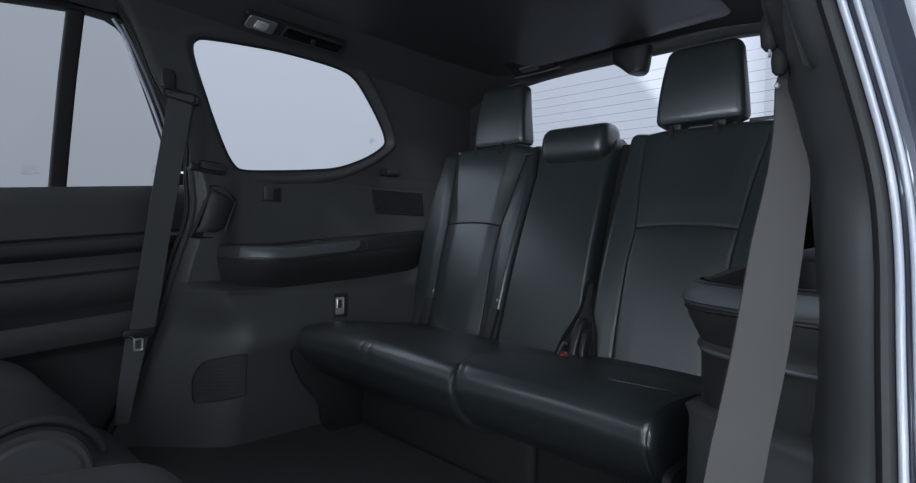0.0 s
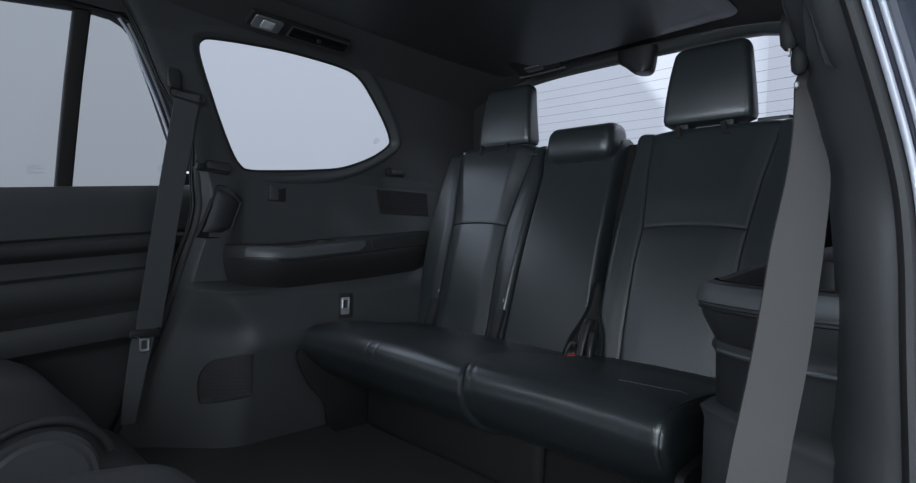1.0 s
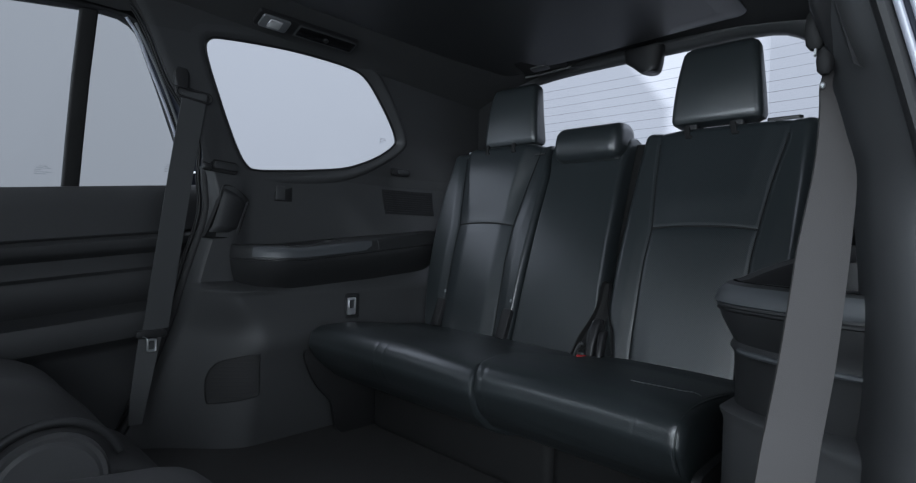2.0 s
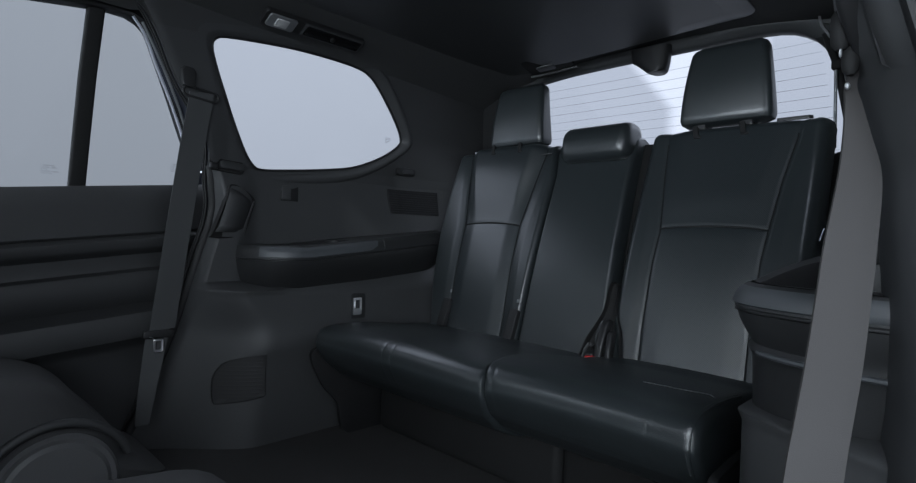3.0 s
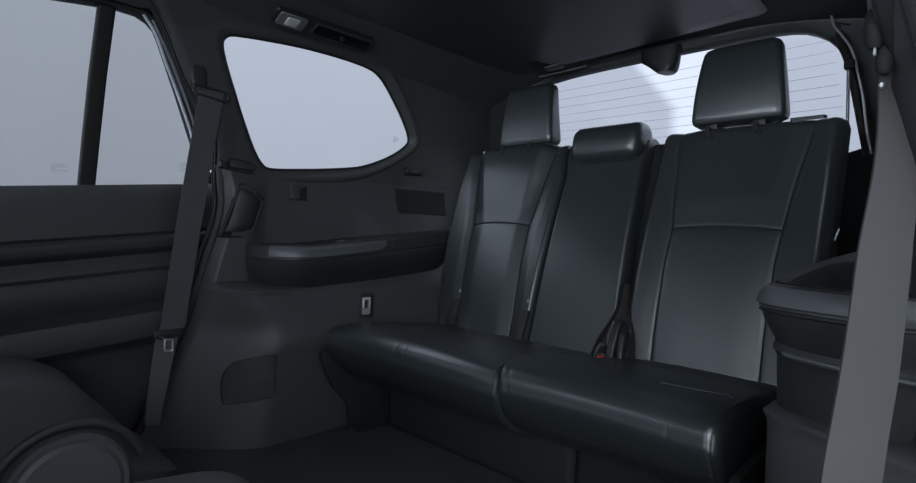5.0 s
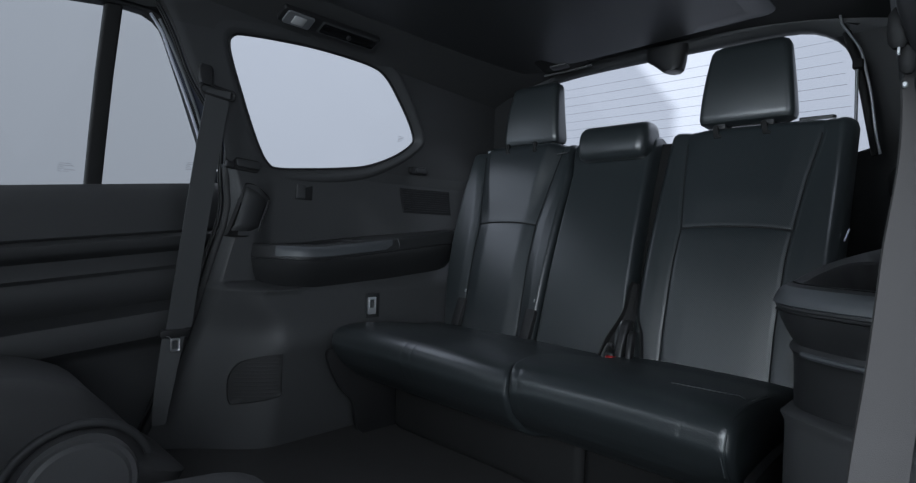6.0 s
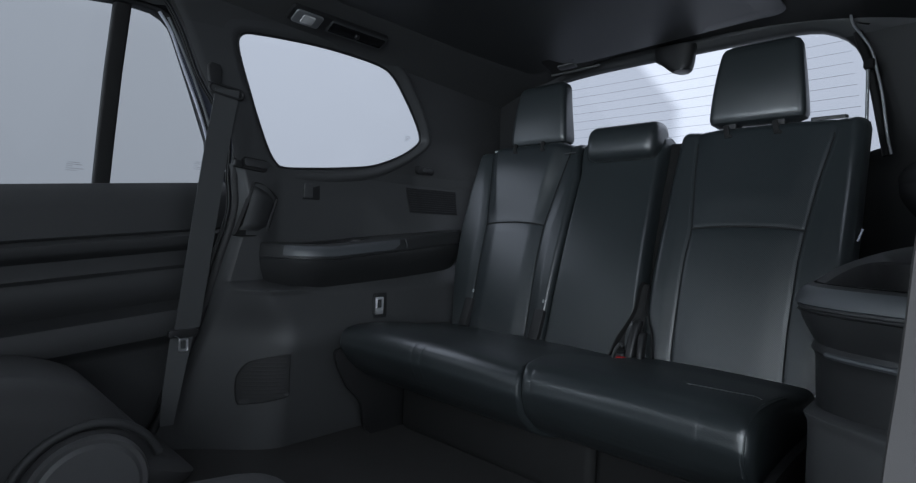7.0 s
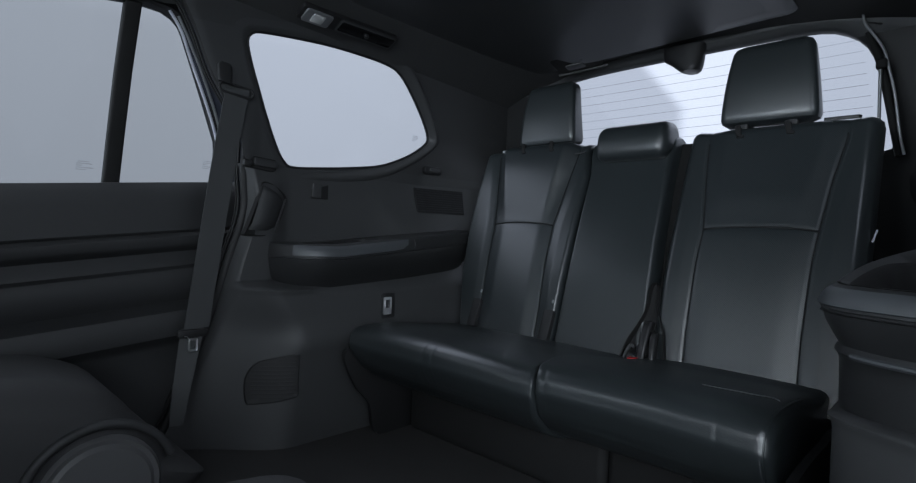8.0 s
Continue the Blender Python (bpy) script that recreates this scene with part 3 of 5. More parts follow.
# ---- door openings: seal and painted jamb ----
def jamb(s, tag):
    def out(z):
        return 0.014 * (1 - smooth(0.45, 0.80, z)) - 0.010 * smooth(0.60, 0.76, z) if s > 0 else 0
    line = [(x + out(z), y + (0.024 * smooth(0.66, 0.80, z) if s < 0 else 0), z) for x, y, z in SEAL]
    pts = spline([(s * x, y, z) for x, y, z in line], 5)
    rings = []
    for x, y, z in pts:
        h = half_upper(y, z) if z > 0.72 else half_lower(y + 0.04, z)
        if s > 0:
            h = max(h, abs(x) - 0.012)
        rings.append([(s * (h - 0.001), y + 0.040, z), (s * (h + 0.002), y + 0.014, z), (s * (h + 0.010), y + 0.004, z), (s * (abs(x) - 0.004), y - 0.002, z), (s * (abs(x) + 0.012), y + 0.004, z), (s * (abs(x) + 0.012), y + 0.04, z)])
        if y < -0.6:
            break
    structure("trim_pillar_" + tag, loft(rings, close=False), TRIM, "dark grey pillar trim edge beside the door seal")
    st = thing("trim_seal_" + tag, "black rubber door seal along the rear door opening", "seal", kind="structure")
    if s > 0:
        part("seal", sweep(pts, circle(0.010, 10, 0.007), side=(1, 0, 0)), RUBBER, st)
    else:
        part("seal", sweep([p + Vector((0.006, 0.006, 0)) for p in pts], circle(0.012, 12, 0.010), side=(1, 0, 0)), RUBBER, st)
    # near flanges: the jamb's highlight is put into their pale colour
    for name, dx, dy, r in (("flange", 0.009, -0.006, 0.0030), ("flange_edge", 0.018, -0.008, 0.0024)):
        part(name, sweep(spline([(s * (x + dx), y + dy, z) for x, y, z in line], 5), circle(r, 10), side=(1, 0, 0)), PAINTED_GLEAM if s > 0 else RUBBER, st, "flange strip whose pale colour stands in for a highlight" if s > 0 else "dark flange beside the seal")
    if s < 0:
        return
    rings = []
    for p, q, r in [(0.006, 0.0, 0), (0.014, -0.004, 0), (0.022, -0.004, 0), (0.026, 0.008, 0), (0.036, 0.006, 0), (0.044, 0.004, 0), (0.054, 0.010, 0), (0.075, 0.016, 0), (0.11, 0.006, 0), (0.15, 0.0, 0), (0.19, -0.005, 0)]:
        rings.append(spline([(s * (x + p), y + q, z + (0.1 * p if z > 0.9 else 0)) for x, y, z in line], 5))
    structure("trim_jamb_" + tag, loft(rings, close=False), PAINT, "blue grey painted door jamb with pressed ridges")


jamb(1, "near")
jamb(-1, "far")
# the near pillar's padded upper trim, between the belt and the seal
INNER = [(0.682, -0.320, 0.28), (0.682, -0.312, 0.38), (0.681, -0.296, 0.414), (0.680, -0.290, 0.459), (0.677, -0.285, 0.517), (0.671, -0.276, 0.573), (0.661, -0.258, 0.629), (0.652, -0.262, 0.655), (0.648, -0.280, 0.697), (0.646, -0.308, 0.719), (0.645, -0.332, 0.737), (0.642, -0.352, 0.77), (0.634, -0.375, 0.86), (0.624, -0.41, 0.96), (0.618, -0.44, 1.07)]
rings = []
for x, y, z in spline(INNER, 5):
    sy, sx = seal_y(z)
    sx += 0.014 * (1 - smooth(0.45, 0.80, z)) - 0.010 * smooth(0.60, 0.76, z) - 0.004
    row = [(x + 0.07, y + 0.03, z), (x + 0.008, y + 0.006, z)]
    for k in range(11):
        t = k / 10
        bulge = 0.006 + 0.022 * (1 - smooth(0.56, 0.68, z))
        row.append((x + (sx - x) * t - 0.005 * math.sin(math.pi * t), y + (sy + 0.004 - y) * t - bulge * math.sin(math.pi * t) ** 0.75, z))
    rings.append(row)
structure("trim_pillar_upper", loft(rings, close=False), TRIM, "dark grey padded pillar trim beside the belt")


# ---- third-row seats ----
SLOPE = 0.37
UP = Vector((0, SLOPE, 1)).normalized()
FRONT = Vector((0, -1, SLOPE)).normalized()


def back_point(x, v, n):
    """A point on the seat back: x across, v metres up it from z = 0.25, n metres in front of it."""
    base = Vector((x, 0.074 + SLOPE * 0.25, 0.25))
    return base + UP * v + FRONT * n


def at_height(z):
    return (z - 0.25) / UP.z


def lerp_curve(pts):
    def f(z):
        if z <= pts[0][1]:
            return pts[0][0]
        for (a, z1), (b, z2) in zip(pts, pts[1:]):
            if z1 <= z <= z2:
                return a + (b - a) * (z - z1) / (z2 - z1)
        return pts[-1][0]
    return f


def edge(x):
    """A seat back's edge as a function of height."""
    return x if callable(x) else lambda z: x


def back_height(x0, x1, seams, cross=None, top=0.845, round_off=0.024, lean=0.0):
    """The padded front of a seat back, as metres in front of its plane. lean: how far the panel above the cross seam tips forward."""
    L = at_height(top)
    x0, x1 = edge(x0), edge(x1)

    def height(x, v):
        z = 0.25 + v * UP.z
        e = min(x - x0(z), x1(z) - x)
        h = -1.08 * round_off * (1 - min(1, max(0, e) / round_off)) ** 2.4
        h -= 0.028 * (1 - min(1, (L - v) / 0.030)) ** 2.2
        h += 0.010 * math.sin(math.pi * min(1, max(0, v / L))) + 0.004 * math.exp(-((z - 0.50) / 0.13) ** 2)
        if seams:
            a, b = seams[0](z), seams[1](z)
            if a < x < b:
                t = (x - a) / (b - a)
                h += (0.0045 if lean else 0.002) * smooth(0, 0.05, min(x - a, b - x))
                if cross:
                    zc = cross + 0.006 * (1 - (2 * t - 1) ** 2)
                    d = z - zc
                    h -= 0.0012 * math.exp(-(d / 0.004) ** 2)
                    rim = smooth(0, 0.045, min(x - a, b - x))
                    h += rim * ((0.0035 * smooth(0, 0.08, d) + lean * smooth(0, 0.19, d)) if d > 0 else 0.0015 * smooth(0, 0.03, -d))
            else:
                d = min(abs(x - a), abs(x - b))
                h += 0.0045 * smooth(0, 0.035, d)
            d = min(abs(x - a), abs(x - b))
            h -= 0.0020 * math.exp(-(d / 0.005) ** 2)
        return h
    return height


def backrest(x0, x1, seams, cross=None, top=0.845, thick=0.09, nx=150, nv=150, round_off=0.024, lean=0.0):
    """A padded back as a closed solid: rolled edges, raised bolsters, stitched grooves. x0, x1: edges, seams: functions x(z)."""
    L = at_height(top)
    height = back_height(x0, x1, seams, cross, top, round_off, lean)
    x0, x1 = edge(x0), edge(x1)

    def across(i, v):
        z = 0.25 + v * UP.z
        return x0(z) + (x1(z) - x0(z)) * i / nx

    def inner(x, v):
        z = 0.25 + v * UP.z
        return 1 if seams and seams[0](z) < x < seams[1](z) else 0
    vs = [L * (j / nv) for j in range(nv + 1)]
    bm = bmesh.new()
    front = [[bm.verts.new(back_point(across(i, v), v, height(across(i, v), v))) for i in range(nx + 1)] for v in vs]
    rear = [[bm.verts.new(back_point(across(i, v), v, -thick + 0.01)) for i in range(nx + 1)] for v in vs]
    for g in (front, rear):
        for j in range(nv):
            for i in range(nx):
                f = bm.faces.new((g[j][i], g[j][i + 1], g[j + 1][i + 1], g[j + 1][i]))
                f.material_index = inner(across(i + 0.5, vs[j]), vs[j]) if g is front else 0
    for j in range(nv):
        for i in (0, nx):
            bm.faces.new((front[j][i], front[j + 1][i], rear[j + 1][i], rear[j][i]))
    for i in range(nx):
        for j in (0, nv):
            bm.faces.new((front[j][i], front[j][i + 1], rear[j][i + 1], rear[j][i]))
    return bm


def gap_x(y):
    """Where the two cushions meet, as a curve along the car."""
    pts = [(-0.30, 0.110), (-0.21, 0.094), (-0.16, 0.072), (-0.10, 0.060), (-0.05, 0.058), (0.0, 0.068), (0.05, 0.088), (0.10, 0.112), (0.16, 0.130), (0.40, 0.130)]
    for (y1, a), (y2, b) in zip(pts, pts[1:]):
        if y1 <= y <= y2:
            return a + (b - a) * (y - y1) / (y2 - y1)
    return 0.13


def cushion_profile(crest, front=-0.198, back=0.21):
    return spline([(back, crest - 0.040), (0.10, crest - 0.022), (-0.02, crest - 0.006), (-0.10, crest), (-0.145, crest - 0.0010), (-0.170, crest - 0.0048), (-0.185, crest - 0.0115), (front + 0.0045, crest - 0.022), (front + 0.001, crest - 0.037), (front, crest - 0.050),
                   (front + 0.008, crest - 0.066), (front + 0.028, crest - 0.094), (front + 0.060, crest - 0.121), (front + 0.10, crest - 0.148), (0.0, crest - 0.178), (back, crest - 0.16)], 6, True)


def cushion(x0, x1, crest, seams=(), curved=0):
    """A seat cushion: one closed profile carried across the car, its ends rounded, with short stitched grooves over the front roll; curved: the end (-1 or 1) that follows the gap."""
    prof = cushion_profile(crest)
    cy, cz = 0.0, crest - 0.10
    rings = []
    n = int((x1 - x0) / 0.003)
    for i in range(n + 1):
        x = x0 + (x1 - x0) * i / n
        e = min(x - x0, x1 - x)
        r = 0.008 if (e == x1 - x) == (curved > 0) else 0.020
        k = 1 - min(1, e / r)
        shrink = r * (1 - math.sqrt(max(0, 1 - k * k)))
        mid = 0.004 * math.sin(math.pi * (x - x0) / (x1 - x0))
        ring = []
        for y, z in prof:
            d = Vector((y - cy, (z - cz) * 1.6))
            d.normalize()
            sh = shrink
            for sx in seams:
                sh += 0.0010 * math.exp(-((x - sx) / 0.0032) ** 2) * (1 - smooth(-0.19, -0.15, y))
            xx = x
            if curved > 0:
                xx = x0 + (x - x0) * (gap_x(y) - 0.003 - x0) / (x1 - x0)
            elif curved < 0:
                xx = x1 + (x - x1) * (gap_x(y) + 0.001 - x1) / (x0 - x1)
            ring.append((xx, y - d.x * sh, z - d.y * sh + (mid if z > cz else 0)))
        rings.append(ring)
    return loft(rings)


def end_stitch(seat, x, crest):
    """A stitched welt round the cushion's end and fine stitches beside it."""
    prof = [p for p in cushion_profile(crest) if p[1] > crest - 0.09 and p[0] < 0.02]
    pts = [(x, p[0] + 0.003, p[1] - 0.003) for p in prof]
    w = part("welt", tube(pts, 0.0022, 6), LEATHER, seat, "stitched welt round the cushion's end")
    bm = bmesh.new()
    for a, b in zip(pts, pts[1:]):
        a, b = Vector(a), Vector(b)
        for k in range(max(1, int((b - a).length / 0.006))):
            p = a.lerp(b, (k + 0.5) / max(1, int((b - a).length / 0.006))) + Vector((-0.004, -0.0012, 0.0022))
            bmesh.ops.create_cube(bm, size=0.0013, matrix=Matrix.Translation(p))
    part("stitches", bm, THREAD, w, "row of grey stitches")


def headrest(x0, x1, z0, z1, y0, lean=0.06, depth=0.072, taper=0.042):
    """A padded head restraint, front face nearly upright, narrowing to its top."""
    rings = []
    n = 22
    h = z1 - z0
    for i in range(n + 1):
        t = i / n
        z = z0 + h * t
        e = min(t, 1 - t) * h
        r = 0.022
        k = 1 - min(1, e / r)
        inset = r * (1 - math.sqrt(max(0.0, 1 - k * k))) * 0.9
        w = (x1 - x0) - 2 * inset * 0.8 - taper * t ** 1.6
        d = depth * (1 - 0.25 * t) - 2 * inset
        yc = y0 + depth / 2 + lean * h * t + 0.012 * math.sin(math.pi * t) * -0.6
        rings.append([((x0 + x1) / 2 + x, yc + y, z) for x, y in rrect(max(w, 0.01), max(d, 0.004), min(0.017, max(d, 0.004) * 0.45), 6)])
    return loft(rings)


def headrest_set(parent, x0, x1, proud=0.001):
    h = part("headrest", headrest(x0, x1, 0.842, 1.042, 0.388), LEATHER, parent, "tall black leather head restraint")
    xm = (x0 + x1) / 2
    for dx in (-0.052, 0.052):
        part("post", tube([(xm + dx, 0.425, 0.80), (xm + dx, 0.43, 0.87)], 0.006, 10), CHROME, h, "bright steel post")
        part("post_guide", box((xm + dx - 0.012, 0.398, 0.825), (xm + dx + 0.012, 0.445, 0.851), 0.004), BLACK, h, "black plastic post guide")
        m = Matrix.LocRotScale(back_point(xm + dx, at_height(0.822), proud), FRONT.to_track_quat("Z", "Y"), None)
        part("post_slot", plate(0.012, 0.036, 0.010, 0.004, m @ Matrix.Rotation(radians(14), 4, "Z")), BOOT, h, "dark slot below the post")
        part("slot_foot", plate(0.016, 0.008, 0.010, 0.003, m @ Matrix.Translation((0.006, -0.014, 0))), BOOT, h, "dark foot of the slot")
    # stitched edge down both sides
    for sx in (-1, 1):
        pts = [(xm + sx * ((x1 - x0) / 2 - 0.010 - 0.0175 * t ** 1.6), 0.393 + 0.012 * t, 0.865 + 0.15 * t) for t in (0, 0.2, 0.4, 0.6, 0.8, 1)]
        part("seam", tube(spline(pts, 3), 0.0011, 5), BLACK, h, "fine stitched seam")
    return h


def seams_on(seat, x0, x1, fa, fb, cross, z1=0.815, lean=0.0):
    """Dark stitched lines that lie in the back's grooves."""
    h = back_height(x0, x1, (fa, fb), cross, lean=lean)
    zs = [0.27 + (z1 - 0.27) * i / 60 for i in range(61)]
    for f in (fa, fb):
        part("seam", tube([back_point(f(z), at_height(z), h(f(z), at_height(z)) + 0.0016) for z in zs], 0.0012, 6), BOOT, seat, "dark stitched seam")
    a, b = fa(cross), fb(cross)
    pts = []
    for i in range(33):
        t = i / 32
        z = cross + 0.006 * (1 - (2 * t - 1) ** 2)
        x = a + (b - a) * t
        pts.append(back_point(x, at_height(z), h(x, at_height(z)) + 0.0012))
    part("seam", tube(pts, 0.0022, 6), BOOT, seat, "dark cross seam")


def stitches(seat, points, size=0.0016):
    """A row of fine stitches through the points."""
    bm = bmesh.new()
    for a, b in zip(points, points[1:]):
        d = (b - a).normalized()
        m = Matrix.LocRotScale((a + b) / 2, d.to_track_quat("Y", "Z"), (0.6, 1.9, 0.5))
        bmesh.ops.create_cube(bm, size=size, matrix=m)
    return part("stitches", bm, THREAD, seat, "row of fine grey stitches", smooth=False)


wide = thing("third_row_seat", "black leather two-place third-row bench section with a low centre headrest", "car seat", "third-row seats", at=(-0.18, 0.1, 0.1))
sa = lerp_curve([(-0.390, 0.285), (-0.406, 0.438), (-0.421, 0.585), (-0.469, 0.755), (-0.488, 0.82)])
sb = lerp_curve([(-0.186, 0.277), (-0.19, 0.345), (-0.203, 0.486), (-0.208, 0.589), (-0.198, 0.706), (-0.187, 0.808)])
outer_edge = lerp_curve([(-0.463, 0.285), (-0.498, 0.41), (-0.525, 0.56), (-0.540, 0.70), (-0.544, 0.84)])
strip_edge = lerp_curve([(-0.131, 0.25), (-0.135, 0.52), (-0.141, 0.74), (-0.155, 0.80), (-0.157, 0.845)])
middle_edge = lerp_curve([(-0.127, 0.25), (-0.131, 0.52), (-0.137, 0.74), (-0.150, 0.80), (-0.152, 0.845)])
middle_end = lerp_curve([(0.118, 0.25), (0.112, 0.40), (0.100, 0.55), (0.093, 0.70), (0.091, 0.845)])
part("backrest", backrest(outer_edge, strip_edge, (sa, sb), 0.589, nx=180, round_off=0.012, lean=0.020), LEATHER, wide, "black leather outer backrest with raised bolsters")
seams_on(wide, outer_edge, strip_edge, sa, sb, 0.589, lean=0.020)
for f, off in ((sa, -0.007), (sb, 0.007)):
    hb = back_height(outer_edge, strip_edge, (sa, sb), 0.589, round_off=0.012, lean=0.020)
    stitches(wide, [back_point(f(z) + off, at_height(z), hb(f(z) + off, at_height(z)) + 0.0003) for z in [0.30 + 0.0052 * i for i in range(96)]])
part("bolster_cap", tube([back_point(x, at_height(0.801 + 0.05 * (x + 0.18)), 0.0125) for x in (-0.197, -0.185, -0.172, -0.160)], 0.0022, 6), TRIM, wide, "short pale welt across the bolster's top")
# black sheet added behind the gap in place of its shade
part("gap_shade_sheet", loft([[back_point(x, v, n) for x, n in ((0.080, -0.045), (0.140, -0.045), (0.140, -0.075), (0.080, -0.075))] for v in (0.0, at_height(0.5), at_height(0.832))]), BOOT, wide, "added black sheet standing in for the shade between the two backs")
part("centre_backrest", backrest(middle_edge, middle_end, (), None, round_off=0.013), LEATHER, wide, "plain flat leather centre backrest that folds as an armrest")
part("cushion", cushion(-0.505, 0.127, 0.312, (-0.196, -0.164), 1), LEATHER, wide, "black leather seat cushion with a rounded front")
headrest_set(wide, -0.429, -0.222, 0.022)
# low centre headrest, rolled over the top of the back
rings = []
for i in range(25):
    t = i / 24
    x = -0.113 + 0.200 * t
    k = 1 - min(1, min(t, 1 - t) * 0.2 / 0.022)
    r = 1 - 0.45 * (1 - math.sqrt(max(0, 1 - k * k)))
    prof = [(0.325, 0.785), (0.322, 0.815), (0.330, 0.848), (0.35, 0.866), (0.385, 0.872), (0.42, 0.864), (0.435, 0.84), (0.42, 0.80), (0.38, 0.775), (0.345, 0.772)]
    rings.append([(x, 0.375 + (p[0] - 0.375) * r, 0.82 + (p[1] - 0.82) * r) for p in spline(prof, 3, True)])
part("centre_headrest", loft(rings), LEATHER, wide, "low rounded black leather centre headrest")
narrow = thing("third_row_seat", "black leather single-place third-row seat with a tall headrest", "car seat", "third-row seats", at=(0.32, 0.1, 0.1))
ra = lerp_curve([(0.209, 0.287), (0.205, 0.357), (0.202, 0.512), (0.205, 0.584), (0.187, 0.721), (0.177, 0.823)])
rb = lerp_curve([(0.424, 0.293), (0.422, 0.379), (0.425, 0.526), (0.430, 0.585), (0.442, 0.696), (0.458, 0.79)])
part("backrest", backrest(0.128, 0.510, (ra, rb), 0.587), LEATHER, narrow, "black leather backrest with raised bolsters")
seams_on(narrow, 0.128, 0.510, ra, rb, 0.587, 0.80)
for f, off in ((ra, -0.007), (rb, 0.007)):
    hb = back_height(0.128, 0.510, (ra, rb), 0.587)
    stitches(narrow, [back_point(f(z) + off, at_height(z), hb(f(z) + off, at_height(z)) + 0.0003) for z in [0.30 + 0.0052 * i for i in range(98)]])
part("cushion", cushion(0.131, 0.478, 0.322, (0.150, 0.414), -1), LEATHER, narrow, "black leather seat cushion with a rounded front")
headrest_set(narrow, 0.191, 0.398)
end_stitch(narrow, 0.466, 0.322)
# the catch's glint is put into its pale colour
part("catch", tube([(0.514, 0.305, 0.573), (0.520, 0.312, 0.597)], 0.0018, 8), PAINTED_GLINT, narrow, "small catch beside the backrest, coloured pale for its glint")
part("thread", tube(spline([(0.345, -0.082, 0.3257), (0.386, -0.076, 0.3252), (0.42, -0.070, 0.3245), (0.442, -0.062, 0.3235), (0.455, -0.070, 0.3225)], 5), 0.0007, 5), THREAD, narrow, "pale stitched seam across the cushion")
for seat, x in ((wide, -0.47), (narrow, 0.44)):
    m = Matrix.Translation((x, 0.412, 0.838)) @ Matrix.Rotation(radians(8), 4, "X")
    # the wide seat's lever is silver: a strip highlight put into colour
    part("release_lever", plate(0.065, 0.03, 0.007, 0.004, m), SILVER if seat is wide else BLACK, seat, "flat release lever on the backrest's shoulder")
# belt slots low in the outer back, with small studs
for x, z in ((-0.405, 0.325), (-0.150, 0.322)):
    m = Matrix.LocRotScale(back_point(x, at_height(z), 0.004), FRONT.to_track_quat("Z", "Y"), None)
    part("anchor_slot", plate(0.030, 0.085, 0.014, 0.006, m), RUBBER, wide, "dark child-seat anchor slot")
    m = Matrix.LocRotScale(back_point(x + 0.004, at_height(z + 0.062), 0.012), FRONT.to_track_quat("Z", "Y"), None)
    part("stud", plate(0.006, 0.010, 0.004, 0.002, m), SILVER, wide, "tiny grey stud")
# belt pocket in the gap: a dark splayed plate stands in for its shade and holds the buckles


def on_back(pts, n):
    return [back_point(x, at_height(z), n) for x, z in pts]


boot = [(p[0], p[1]) for p in spline([(0.113, 0.45), (0.131, 0.45), (0.138, 0.405), (0.150, 0.372), (0.166, 0.335), (0.170, 0.25), (0.066, 0.25), (0.071, 0.290), (0.080, 0.325), (0.096, 0.357), (0.110, 0.395)], 4, True)]
bc = (0.125, 0.33)
rings = [on_back([(bc[0] + (x - bc[0]) * k, z) for x, z in boot], n) for k, n in ((1.0, -0.05), (1.0, 0.015), (0.97, 0.019), (0.92, 0.019), (0.84, 0.006), (0.30, 0.002))]
part("pocket_shade", loft(rings), BOOT, wide, "dark boot-shaped plate standing in for the shaded pocket round the buckles")


def buckle(seat, x, z0, z1, w, lean, label):
    rings = []
    for t, kw, n in ((0, 0.8, 0.018), (0.1, 0.95, 0.028), (0.5, 1.0, 0.032), (0.85, 1.0, 0.031), (0.96, 0.86, 0.026), (1.0, 0.6, 0.020)):
        z = z0 + (z1 - z0) * t
        rings.append([back_point(x + lean * t + a, at_height(z), n + b) for a, b in rrect(w * kw, 0.024 * kw, 0.006 * kw)])
    return part("belt_buckle", loft(rings), BLACK, seat, label)


buckle(narrow, 0.128, 0.25, 0.368, 0.020, 0.003, "tall black belt buckle in the boot")
buckle(narrow, 0.158, 0.25, 0.345, 0.014, -0.010, "black belt buckle stalk")
k = buckle(wide, 0.104, 0.24, 0.296, 0.022, 0.006, "short black belt buckle with a red button")
part("button", box((0.106, 0.128, 0.288), (0.128, 0.146, 0.298), 0.003), RED, k, "red release button")
part("strap_loop", tube(spline([back_point(x, at_height(z), 0.026) for x, z in ((0.086, 0.27), (0.089, 0.295), (0.097, 0.31), (0.106, 0.306))], 4), 0.004, 6), TRIM, k, "grey webbing loop of the buckle")
